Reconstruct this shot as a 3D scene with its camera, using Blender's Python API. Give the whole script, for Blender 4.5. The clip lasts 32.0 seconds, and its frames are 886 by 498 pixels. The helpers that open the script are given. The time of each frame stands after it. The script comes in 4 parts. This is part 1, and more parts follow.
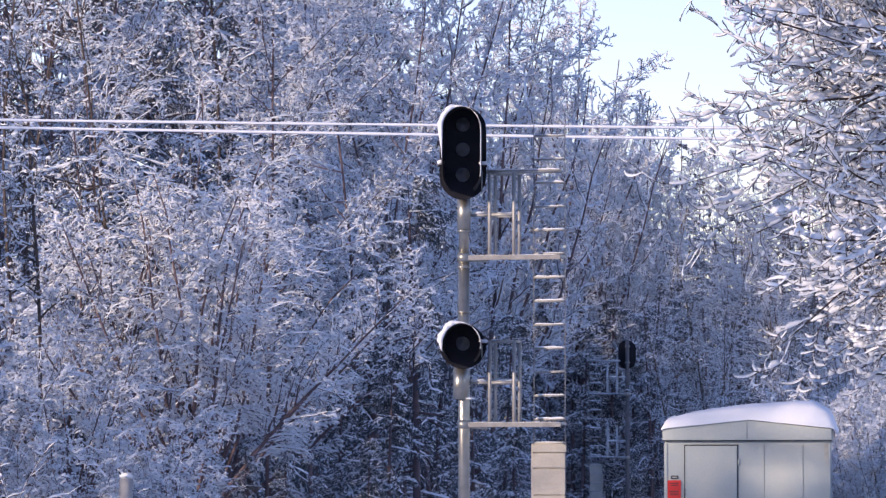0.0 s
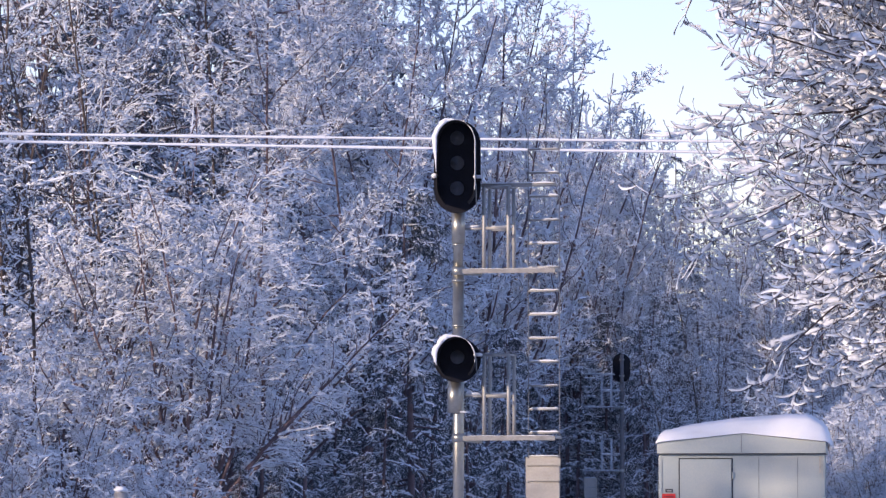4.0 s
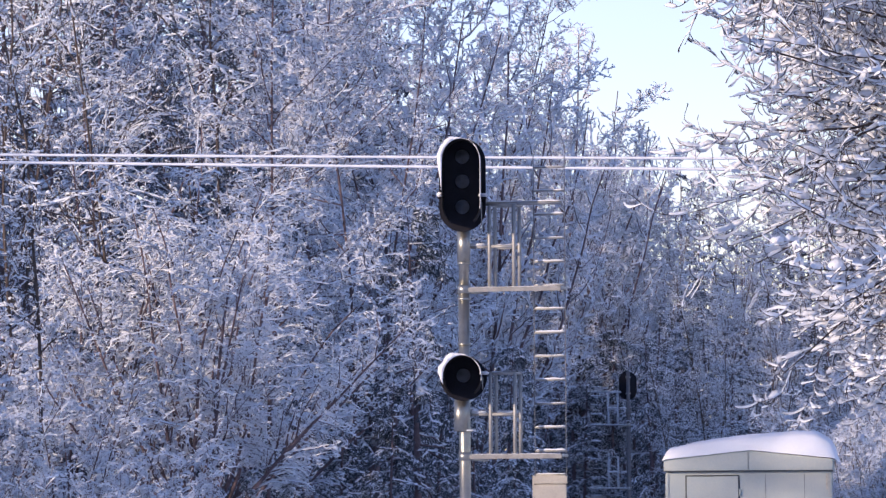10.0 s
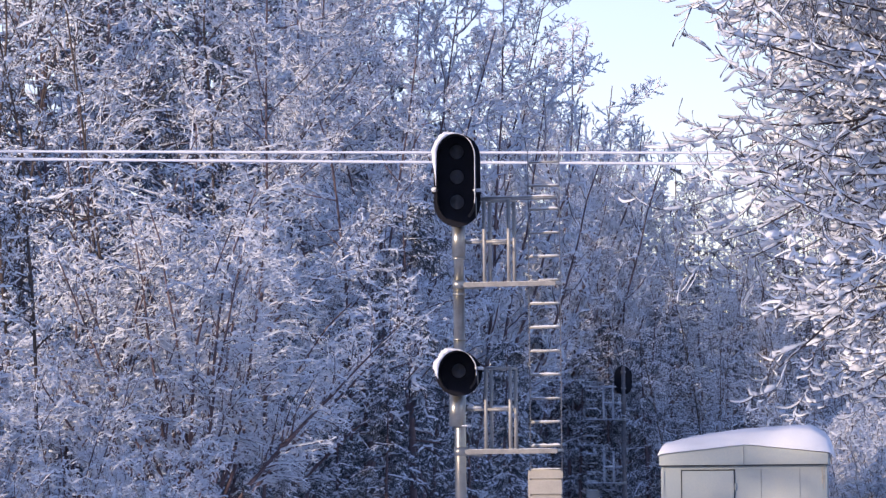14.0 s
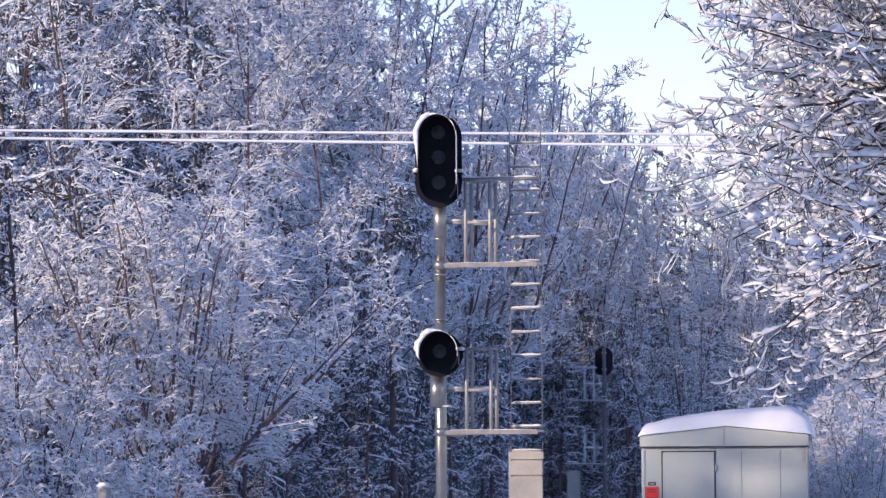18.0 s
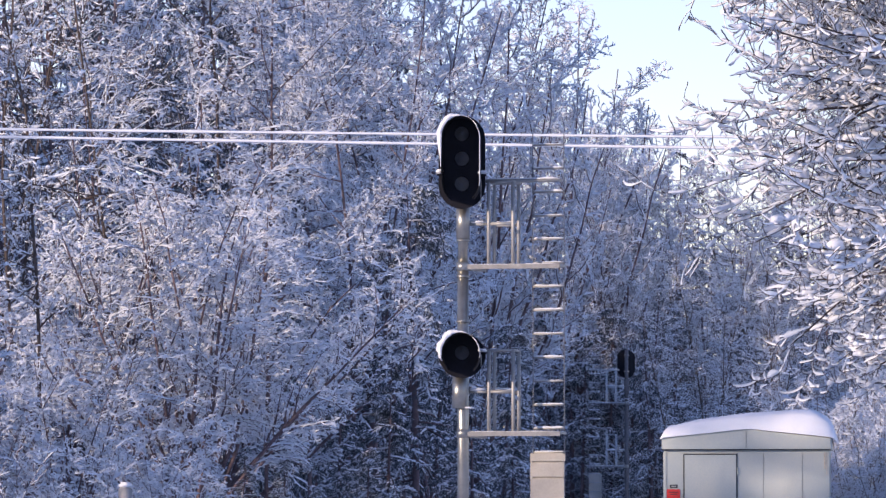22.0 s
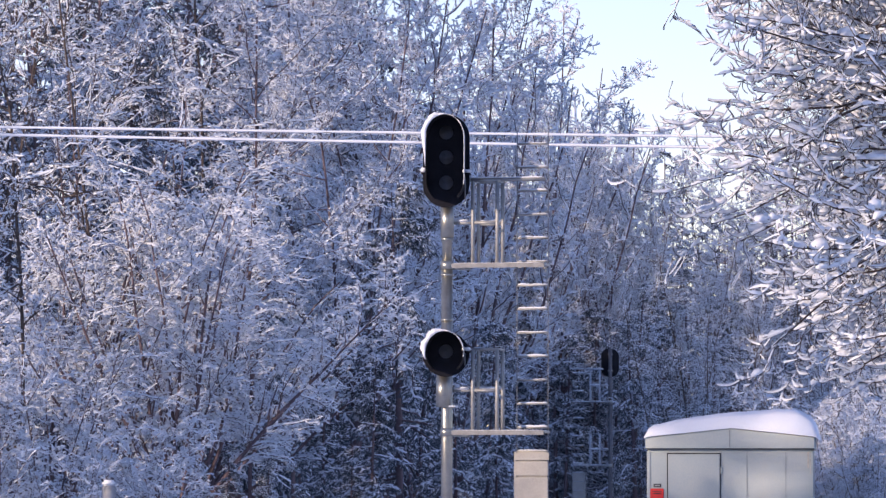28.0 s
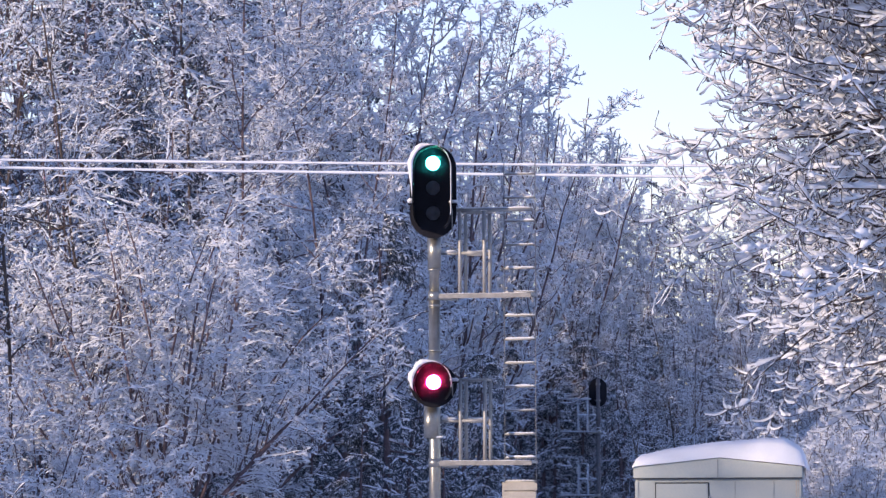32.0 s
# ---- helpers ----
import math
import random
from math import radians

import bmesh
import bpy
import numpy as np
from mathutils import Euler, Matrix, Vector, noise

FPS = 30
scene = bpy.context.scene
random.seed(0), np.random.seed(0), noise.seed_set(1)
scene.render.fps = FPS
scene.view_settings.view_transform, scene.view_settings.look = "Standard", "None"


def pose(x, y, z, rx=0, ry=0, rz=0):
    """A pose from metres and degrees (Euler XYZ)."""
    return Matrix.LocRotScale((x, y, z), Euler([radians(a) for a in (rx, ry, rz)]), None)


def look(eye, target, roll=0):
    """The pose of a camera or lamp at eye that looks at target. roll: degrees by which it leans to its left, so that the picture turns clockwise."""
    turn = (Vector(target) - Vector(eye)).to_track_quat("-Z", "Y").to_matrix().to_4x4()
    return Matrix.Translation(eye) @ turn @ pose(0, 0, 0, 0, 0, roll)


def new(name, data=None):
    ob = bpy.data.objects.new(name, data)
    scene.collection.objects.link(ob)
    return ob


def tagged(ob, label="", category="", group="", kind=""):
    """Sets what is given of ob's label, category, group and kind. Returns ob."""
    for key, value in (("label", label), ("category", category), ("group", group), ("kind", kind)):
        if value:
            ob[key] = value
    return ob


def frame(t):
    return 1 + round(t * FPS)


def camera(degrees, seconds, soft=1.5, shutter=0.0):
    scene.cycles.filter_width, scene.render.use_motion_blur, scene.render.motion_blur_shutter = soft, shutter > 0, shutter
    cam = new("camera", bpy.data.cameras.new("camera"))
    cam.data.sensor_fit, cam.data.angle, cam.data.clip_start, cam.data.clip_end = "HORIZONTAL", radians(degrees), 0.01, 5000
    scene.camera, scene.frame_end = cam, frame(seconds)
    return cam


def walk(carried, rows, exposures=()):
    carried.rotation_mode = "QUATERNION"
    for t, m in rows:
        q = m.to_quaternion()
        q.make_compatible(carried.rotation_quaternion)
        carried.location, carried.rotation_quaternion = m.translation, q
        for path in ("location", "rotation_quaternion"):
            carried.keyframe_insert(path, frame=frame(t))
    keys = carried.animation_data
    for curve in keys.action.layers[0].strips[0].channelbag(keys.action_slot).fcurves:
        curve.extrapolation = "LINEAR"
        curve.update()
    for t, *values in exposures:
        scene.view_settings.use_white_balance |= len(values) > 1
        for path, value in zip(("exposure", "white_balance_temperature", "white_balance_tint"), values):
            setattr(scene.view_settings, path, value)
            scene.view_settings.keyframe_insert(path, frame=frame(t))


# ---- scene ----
# ---- camera ----
EYE = (0.0, 0.0, 1.6)
SWAY = (
    (0, 0.0000, 2.7995, 0.000),
    (0.5, 0.0334, 2.6857, 0.040),
    (1, 0.0529, 2.7037, -0.019),
    (1.5, 0.0681, 2.8213, -0.011),
    (2, 0.2626, 3.1240, -0.048),
    (2.5, 0.2862, 2.9670, -0.058),
    (4.5, -0.1869, 2.9654, 0.016),
    (5, -0.2471, 2.9922, 0.142),
    (5.5, -0.3192, 2.7395, 0.301),
    (6, -0.2683, 2.6586, 0.209),
    (6.5, -0.2255, 2.7760, 0.251),
    (7, -0.0307, 2.9078, -0.009),
    (7.5, 0.1835, 3.0930, -0.011),
    (8, 0.1974, 3.2988, 0.139),
    (8.5, 0.1828, 3.3934, -0.159),
    (9, 0.2941, 3.3801, -0.034),
    (9.5, 0.3954, 3.3533, -0.184),
    (10, -0.0023, 3.1936, -0.350),
    (10.5, -0.1276, 3.1810, -0.406),
    (11, -0.1030, 3.0722, -0.569),
    (11.5, 0.0425, 3.1952, -0.482),
    (12, 0.0922, 3.1400, -0.444),
    (12.5, 0.0632, 3.1619, -0.498),
    (13, 0.0418, 3.1257, -0.537),
    (13.5, -0.0908, 3.1126, -0.579),
    (14, -0.0648, 3.1351, -0.522),
    (14.5, 0.1020, 3.0862, -0.364),
    (16.5, -0.1389, 3.2050, -0.348),
    (17, -0.0724, 2.8412, -0.367),
    (17.5, -0.1412, 2.8100, -0.455),
    (18, -0.2931, 2.8940, -0.340),
    (18.5, -0.3886, 2.8372, -0.251),
    (19, -0.3776, 2.8812, -0.219),
    (19.5, -0.2849, 2.7243, -0.160),
    (20, -0.3388, 2.5502, -0.341),
    (20.5, -0.2239, 2.5281, -0.123),
    (21, -0.2857, 2.7590, -0.024),
    (21.5, -0.0941, 2.9340, -0.036),
    (22, -0.0115, 2.9116, -0.027),
    (22.5, -0.0493, 2.9161, -0.216),
    (23, -0.2198, 3.0122, -0.232),
    (23.5, -0.2075, 2.8658, 0.122),
    (24, -0.0038, 2.8664, 0.203),
    (24.5, -0.0533, 2.9457, 0.209),
    (26.5, -0.1960, 3.0182, -0.114),
    (27, -0.2345, 2.8414, -0.005),
    (27.5, -0.1283, 2.7842, 0.021),
    (28, -0.2062, 2.8956, 0.097),
    (28.5, 0.0049, 3.0735, -0.103),
    (29, -0.1345, 2.9246, 0.094),
    (29.5, -0.1742, 2.9501, 0.121),
    (30, -0.1918, 2.8730, -0.014),
    (30.5, -0.1258, 3.0347, -0.055),
    (31, -0.2401, 3.1954, -0.304),
    (31.5, -0.4114, 3.2977, -0.301),
    (32, -0.3652, 3.2706, -0.176),
)


def aim(pan, tilt, roll):
    """A hand-held pose at the eye: pan and tilt in degrees, then a lean about the lens axis."""
    return pose(*EYE, 0, 0, pan) @ pose(0, 0, 0, 90 + tilt) @ pose(0, 0, 0, 0, 0, roll)


cam = camera(10.84, 32.0, soft=1.35)
walk(cam, [(t, aim(p, e, r)) for t, p, e, r in SWAY], exposures=[(0, 0.31, 5400, 42), (32, 0.31, 5400, 42)])

# ---- light ----
SUN_AZIMUTH, SUN_HEIGHT = 52.0, 12.0        # degrees: to the left behind the camera, above the horizon
world = bpy.data.worlds.new("winter_sky")
scene.world = world
world.use_nodes = True
wn = world.node_tree
sky = wn.nodes.new("ShaderNodeTexSky")
sky.sky_type, sky.sun_disc = "NISHITA", False
sky.sun_elevation, sky.sun_rotation = radians(SUN_HEIGHT), radians(180 - SUN_AZIMUTH)
sky.altitude, sky.air_density, sky.dust_density, sky.ozone_density = 100, 1.08, 0.0, 1.0
wn.links.new(sky.outputs[0], wn.nodes["Background"].inputs[0])
wn.nodes["Background"].inputs[1].default_value = 0.15

sun = new("sun", bpy.data.lights.new("sun", "SUN"))
sun.data.energy, sun.data.angle, sun.data.color = 3.45, radians(0.9), (1.0, 0.82, 0.44)
to_sun = Vector((-math.sin(radians(SUN_AZIMUTH)) * math.cos(radians(SUN_HEIGHT)),
                 -math.cos(radians(SUN_AZIMUTH)) * math.cos(radians(SUN_HEIGHT)), math.sin(radians(SUN_HEIGHT))))
sun.matrix_world = look(to_sun * 60, (0, 0, 0))


# ---- materials ----
def material(name, base, rough=0.6, metal=0.0, vary=0.25, scale=8.0, fine=60.0, bump=0.15, dark=None, spec=0.4):
    """A surface with broad patches, fine grain and a slight relief, in object space."""
    m = bpy.data.materials.new(name)
    m.use_nodes = True
    nt = m.node_tree
    n, l = nt.nodes, nt.links
    b = n["Principled BSDF"]
    b.inputs["Roughness"].default_value, b.inputs["Metallic"].default_value = rough, metal
    b.inputs["Specular IOR Level"].default_value = spec
    co = n.new("ShaderNodeTexCoord")
    big, small = n.new("ShaderNodeTexNoise"), n.new("ShaderNodeTexNoise")
    big.inputs["Scale"].default_value, small.inputs["Scale"].default_value = scale, fine
    big.inputs["Detail"].default_value, small.inputs["Detail"].default_value = 4, 3
    for t in (big, small):
        l.new(co.outputs["Object"], t.inputs["Vector"])
    add = n.new("ShaderNodeMath")
    add.operation = "MULTIPLY_ADD"
    add.inputs[1].default_value, add.inputs[2].default_value = 0.35, 0.0
    l.new(small.outputs["Fac"], add.inputs[0])
    mixed = n.new("ShaderNodeMath")
    mixed.operation = "MULTIPLY_ADD"
    mixed.inputs[1].default_value = 0.65
    l.new(big.outputs["Fac"], mixed.inputs[0])
    l.new(add.outputs[0], mixed.inputs[2])
    ramp = n.new("ShaderNodeValToRGB")
    low = dark or tuple(c * (1 - vary) for c in base)
    high = tuple(min(1.0, c * (1 + vary * 0.6)) for c in base)
    ramp.color_ramp.elements[0].position, ramp.color_ramp.elements[1].position = 0.35, 0.65
    ramp.color_ramp.elements[0].color, ramp.color_ramp.elements[1].color = (*low, 1), (*high, 1)
    l.new(mixed.outputs[0], ramp.inputs[0])
    l.new(ramp.outputs[0], b.inputs["Base Color"])
    if bump:
        bp = n.new("ShaderNodeBump")
        bp.inputs["Strength"].default_value, bp.inputs["Distance"].default_value = bump, 0.02
        l.new(mixed.outputs[0], bp.inputs["Height"])
        l.new(bp.outputs[0], b.inputs["Normal"])
    return m


def glowing(name, colour, strength):
    m = bpy.data.materials.new(name)
    m.use_nodes = True
    b = m.node_tree.nodes["Principled BSDF"]
    b.inputs["Base Color"].default_value = (*[c * 0.3 for c in colour], 1)
    b.inputs["Emission Color"].default_value, b.inputs["Emission Strength"].default_value = (*colour, 1), strength
    return m


def frosted(name, colour, through_colour):
    """Frosted glass: dull in front, letting light from behind spread through."""
    m = bpy.data.materials.new(name)
    m.use_nodes = True
    n, l = m.node_tree.nodes, m.node_tree.links
    n.remove(n["Principled BSDF"])
    front, behind, mix = n.new("ShaderNodeBsdfDiffuse"), n.new("ShaderNodeBsdfTranslucent"), n.new("ShaderNodeAddShader")
    front.inputs["Color"].default_value, behind.inputs["Color"].default_value = (*colour, 1), (*through_colour, 1)
    l.new(front.outputs[0], mix.inputs[0]), l.new(behind.outputs[0], mix.inputs[1])
    l.new(mix.outputs[0], n["Material Output"].inputs["Surface"])
    return m


SNOW = material("snow", (0.87, 0.88, 0.90), 0.7, 0, 0.04, 3.0, 40.0, 0.25)
PACKED = material("packed_snow", (0.83, 0.84, 0.87), 0.75, 0, 0.06, 0.8, 14.0, 0.5)
BARK = material("grey_bark", (0.16, 0.113, 0.115), 0.85, 0, 0.45, 6.0, 50.0, 0.4)
BARK_DARK = material("dark_wet_bark", (0.07, 0.052, 0.048), 0.8, 0, 0.4, 8.0, 60.0, 0.3)
FAINT = material("grey_panel_joint", (0.24, 0.26, 0.25), 0.7, 0, 0.2, 8.0, 50.0, 0.0)
BARK_BROWN = material("brown_bark", (0.10, 0.075, 0.062), 0.85, 0, 0.4, 6.0, 50.0, 0.3)
BARK_RED = material("reddish_twig_bark", (0.16, 0.11, 0.108), 0.8, 0, 0.4, 5.0, 40.0, 0.3)
BARK_PALE = material("dry_pale_bark", (0.18, 0.138, 0.11), 0.85, 0, 0.4, 5.0, 40.0, 0.3)
# frosted needles, lifted further so the colour carries bluish haze in the shade
NEEDLE = material("hazy_frosted_fir_needles", (0.112, 0.13, 0.15), 0.7, 0, 0.4, 9.0, 90.0, 0.3)
STEEL = material("galvanised_steel", (0.44, 0.43, 0.38), 0.36, 0.85, 0.18, 9.0, 70.0, 0.08)
RAILING = material("dull_aluminium", (0.45, 0.44, 0.41), 0.5, 0.3, 0.15, 12.0, 80.0, 0.08)
BLACK = material("matt_black_paint", (0.012, 0.012, 0.018), 0.7, 0, 0.3, 7.0, 60.0, 0.1, spec=0.2)
# hood black, lightened so that the lamp glow shows up inside
HOOD = material("glow_lifted_black_paint", (0.02, 0.02, 0.022), 0.7, 0, 0.3, 7.0, 60.0, 0.1, spec=0.2)
# darker aluminium: deck shadow put into the kick plate's colour, shared by ladder rails
KICK = material("shade_toned_aluminium", (0.27, 0.27, 0.27), 0.5, 0.3, 0.25, 9.0, 70.0, 0.1)
FROSTED = material("frosted_aluminium", (0.48, 0.50, 0.53), 0.7, 0.0, 0.2, 14.0, 90.0, 0.15)
# far mast's metal, darker than the near one: its shade is in the colour
SHADED_TUBE = material("shaded_grey_metal", (0.17, 0.16, 0.16), 0.6, 0.2, 0.2, 12.0, 80.0, 0.08)
GUARD = material("weathered_beige_board", (0.42, 0.40, 0.36), 0.6, 0.1, 0.15, 4.0, 50.0, 0.1)
# cabin paint whose warm and bluish patches put dappled light into the colour
CABIN = material("pale_grey_dappled_aluminium", (0.53, 0.545, 0.48), 0.5, 0.15, 0.06, 1.3, 45.0, 0.06, dark=(0.43, 0.485, 0.465))
SEAM = material("dark_rubber_seam", (0.05, 0.055, 0.06), 0.7, 0, 0.2, 8.0, 50.0, 0.0)
RED = material("red_enamel", (0.75, 0.05, 0.035), 0.45, 0, 0.12, 9.0, 60.0, 0.0)
LENS = frosted("frosted_lens", (0.08, 0.084, 0.095), (0.3, 0.3, 0.3))
SHUTTER = material("dull_shutter", (0.03, 0.03, 0.032), 0.9, 0, 0.2, 20.0, 80.0, 0.0, spec=0.1)
RUST = material("pale_drip_streak", (0.60, 0.55, 0.44), 0.8, 0, 0.3, 12.0, 60.0, 0.0)
WOOD = material("weathered_timber", (0.24, 0.22, 0.21), 0.85, 0, 0.3, 4.0, 60.0, 0.3)
PALE_WOOD = material("frosted_timber", (0.42, 0.41, 0.40), 0.85, 0, 0.2, 4.0, 60.0, 0.3)
WIRE = material("black_cable", (0.03, 0.03, 0.03), 0.6, 0, 0.2, 8.0, 60.0, 0.0)
GREEN_LIT = glowing("green_lamp_glow", (0.035, 1.0, 0.5), 1800.0)
RED_LIT = glowing("red_lamp_glow", (1.0, 0.025, 0.09), 20000.0)


# ---- mesh helpers ----
def part(name, bm, mat, parent=None, label="", smooth=True, at=None):
    """Links a bmesh as one mesh object, under a thing or a part."""
    me = bpy.data.meshes.new(name)
    bmesh.ops.recalc_face_normals(bm, faces=bm.faces)
    for f in bm.faces:
        f.smooth = smooth
    bm.to_mesh(me)
    bm.free()
    me.materials.append(mat)
    return place(name, me, parent, label, at)


def place(name, me, parent=None, label="", at=None):
    ob = new(name, me)
    if parent:
        ob.parent = parent
    if at:
        ob.matrix_basis = at
    if label:
        ob["label"] = label
    return ob


def box(bm, c, s, bevel=0.004, turn=None):
    m = Matrix.Translation(c) @ (turn or Matrix()) @ Matrix.Diagonal((*s, 1))
    made = bmesh.ops.create_cube(bm, size=1, matrix=m)
    if bevel:
        edges = {e for v in made["verts"] for e in v.link_edges}
        bmesh.ops.bevel(bm, geom=list(edges), offset=min(bevel, min(s) * 0.3), segments=2, affect="EDGES")
    return bm


def rod(bm, a, b, r, sides=10, r2=None):
    a, b = Vector(a), Vector(b)
    m = Matrix.Translation((a + b) / 2) @ (b - a).to_track_quat("Z", "Y").to_matrix().to_4x4()
    bmesh.ops.create_cone(bm, cap_ends=True, segments=sides, radius1=r, radius2=r if r2 is None else r2, depth=(b - a).length, matrix=m)
    return bm


def stadium(w, h, n=14):
    """An upright oblong outline with round ends, in x and z, going round from the right side."""
    r, s = w / 2, (h - w) / 2
    top = [(r * math.cos(a), s + r * math.sin(a)) for a in (math.pi * i / n for i in range(n + 1))]
    return top + [(-x, -z) for x, z in top]


def plate(bm, outline, y0, y1):
    """A solid slab with that outline, from y0 to y1."""
    a = [bm.verts.new((x, y0, z)) for x, z in outline]
    b = [bm.verts.new((x, y1, z)) for x, z in outline]
    bm.faces.new(a), bm.faces.new(b[::-1])
    for i in range(len(a)):
        j = (i + 1) % len(a)
        bm.faces.new((a[i], b[i], b[j], a[j]))
    return bm


def shell(bm, line, y0, y1, thick):
    """A bent sheet that follows an open line in x and z, from y0 to y1."""
    n = len(line)
    rows = []
    for i, (x, z) in enumerate(line):
        x0, z0 = line[max(i - 1, 0)]
        x1, z1 = line[min(i + 1, n - 1)]
        dx, dz = x1 - x0, z1 - z0
        k = math.hypot(dx, dz) or 1
        nx, nz = dz / k * thick[i], -dx / k * thick[i]
        rows.append([bm.verts.new(p) for p in ((x, y0, z), (x + nx, y0, z + nz), (x + nx, y1, z + nz), (x, y1, z))])
    for p, q in zip(rows, rows[1:]):
        for i in range(4):
            j = (i + 1) % 4
            bm.faces.new((p[i], p[j], q[j], q[i]))
    bm.faces.new(rows[0]), bm.faces.new(rows[-1][::-1])
    return bm


def raw_mesh(name, verts, quads, mat):
    """A mesh of four-sided faces, out of arrays."""
    me = bpy.data.meshes.new(name)
    me.vertices.add(len(verts))
    me.vertices.foreach_set("co", verts.astype(np.float32).ravel())
    me.loops.add(quads.size)
    me.loops.foreach_set("vertex_index", quads.astype(np.int32).ravel())
    me.polygons.add(len(quads))
    me.polygons.foreach_set("loop_start", np.arange(0, quads.size, 4, dtype=np.int32))
    me.polygons.foreach_set("use_smooth", np.ones(len(quads), dtype=bool))
    me.update(calc_edges=True)
    me.materials.append(mat)
    return me


# ---- branches and the snow on them ----
def unit(v):
    return v / np.maximum(np.linalg.norm(v, axis=-1, keepdims=True), 1e-9)


def curves(rng, start, way, length, n, wiggle, lift, curl=0.0):
    """Bent lines: (B, n, 3)."""
    line = np.zeros((len(start), n, 3))
    line[:, 0] = start
    d = unit(way)
    axis = unit(rng.normal(size=d.shape)) * curl
    first, last = lift if isinstance(lift, tuple) else (lift, lift)
    for i in range(1, n):
        d = d + rng.normal(0, wiggle, d.shape) + (np.cross(axis, d) if curl else 0)
        d[:, 2] += first + (last - first) * (i - 1) / max(n - 2, 1)
        d = unit(d)
        line[:, i] = line[:, i - 1] + d * (length / (n - 1))[:, None]
    return line


def sprout(rng, line, radius, length, k, span, angle, spread, ratio, taper, flat=0.0):
    """Starts, ways, lengths and radii of k shoots on each line."""
    B, n, _ = line.shape
    t = span[0] + (span[1] - span[0]) * (np.arange(k)[None] + rng.random((B, k))) / k
    f = t * (n - 1)
    i = np.minimum(f.astype(int), n - 2)
    u = (f - i)[..., None]
    b = np.arange(B)[:, None]
    start = line[b, i] * (1 - u) + line[b, i + 1] * u
    along = unit(line[b, i + 1] - line[b, i])
    side = rng.normal(size=(B, k, 3))
    if flat:
        level = unit(np.cross(along, (0, 0, 1.0)) + 1e-6) * np.where(np.arange(k) % 2, 1, -1)[None, :, None]
        side = side * (1 - flat) + level * flat * 1.5
    side = unit(side - along * (side * along).sum(-1, keepdims=True))
    a = np.radians(rng.normal(angle, spread, (B, k)))[..., None]
    way = along * np.cos(a) + side * np.sin(a)
    size = length[:, None] * rng.uniform(*ratio, (B, k)) * (1 - taper * t)
    rad = (radius[b, i] * (1 - u[..., 0]) + radius[b, i + 1] * u[..., 0]) * 0.62
    return start.reshape(-1, 3), way.reshape(-1, 3), size.ravel(), rad.ravel()


def rings(line, offsets, closed=True):
    """Quads between the rings of points round each line; offsets: (B, n, sides, 3)."""
    B, n, _ = line.shape
    s = offsets.shape[2]
    verts = (line[:, :, None] + offsets).reshape(-1, 3)
    i, j = np.arange(n - 1)[:, None], np.arange(s if closed else s - 1)[None]
    q = np.stack([i * s + j, i * s + (j + 1) % s, (i + 1) * s + (j + 1) % s, (i + 1) * s + j], -1).reshape(-1, 4)
    return verts, (np.arange(B)[:, None, None] * (n * s) + q[None]).reshape(-1, 4)


def frames(line):
    along = unit(np.gradient(line, axis=1))
    side = np.cross(along, (0, 0, 1.0))
    weak = np.linalg.norm(side, axis=-1, keepdims=True) < 0.05
    side = unit(np.where(weak, np.array((1.0, 0, 0)), side))
    return along, side, np.cross(side, along)


def tubes(line, radius, sides):
    """Round wood; with two sides, the keel of a twig whose upper side is covered by snow."""
    along, side, up = frames(line)
    if sides == 2:
        a = np.pi * (1 + np.arange(3) / 2)
        off = radius[:, :, None, None] * (np.cos(a)[:, None] * side[:, :, None] + np.sin(a)[:, None] * up[:, :, None])
        return rings(line, off, False)
    a = 2 * np.pi * np.arange(sides) / sides + 0.5
    off = radius[:, :, None, None] * (np.cos(a)[:, None] * side[:, :, None] + np.sin(a)[:, None] * up[:, :, None])
    return rings(line, off)


STOPS, ENDS = (0, 0.02, 0.28, 0.68, 0.98, 1), (0.05, 0.78, 1.0, 0.96, 0.74, 0.05)


def stretches(rng, line, radius, stay=0.92):
    """The stretches of each line on which snow has stayed, one plump cushion after another, and how plump each is."""
    B, n, _ = line.shape
    p = 15 if n > 10 else 5 if n > 7 else 1
    j = np.arange(p)[None]
    lo = np.maximum(((j + rng.uniform(-0.1, 0.2, (B, p))) / p).ravel(), 0.0)
    hi = np.minimum(((j + rng.uniform(0.95, 1.4, (B, p))) / p).ravel() * (0.97 if n > 7 else 0.8), 1.0)
    b = np.repeat(np.arange(B), p)
    keep = rng.random(B * p) < (stay if n > 7 else stay - 0.07)
    lo, hi, b = lo[keep], hi[keep], b[keep][:, None]
    f = (lo[:, None] + (hi - lo)[:, None] * np.array(STOPS)[None]) * (n - 1)
    i = np.minimum(f.astype(int), n - 2)
    u = f - i
    plump = rng.uniform(0.45, 1.2, (len(lo), 1)) * rng.uniform(0.8, 1.2, (len(lo), 6))
    return line[b, i] * (1 - u[..., None]) + line[b, i + 1] * u[..., None], radius[b, i] * (1 - u) + radius[b, i + 1] * u, plump


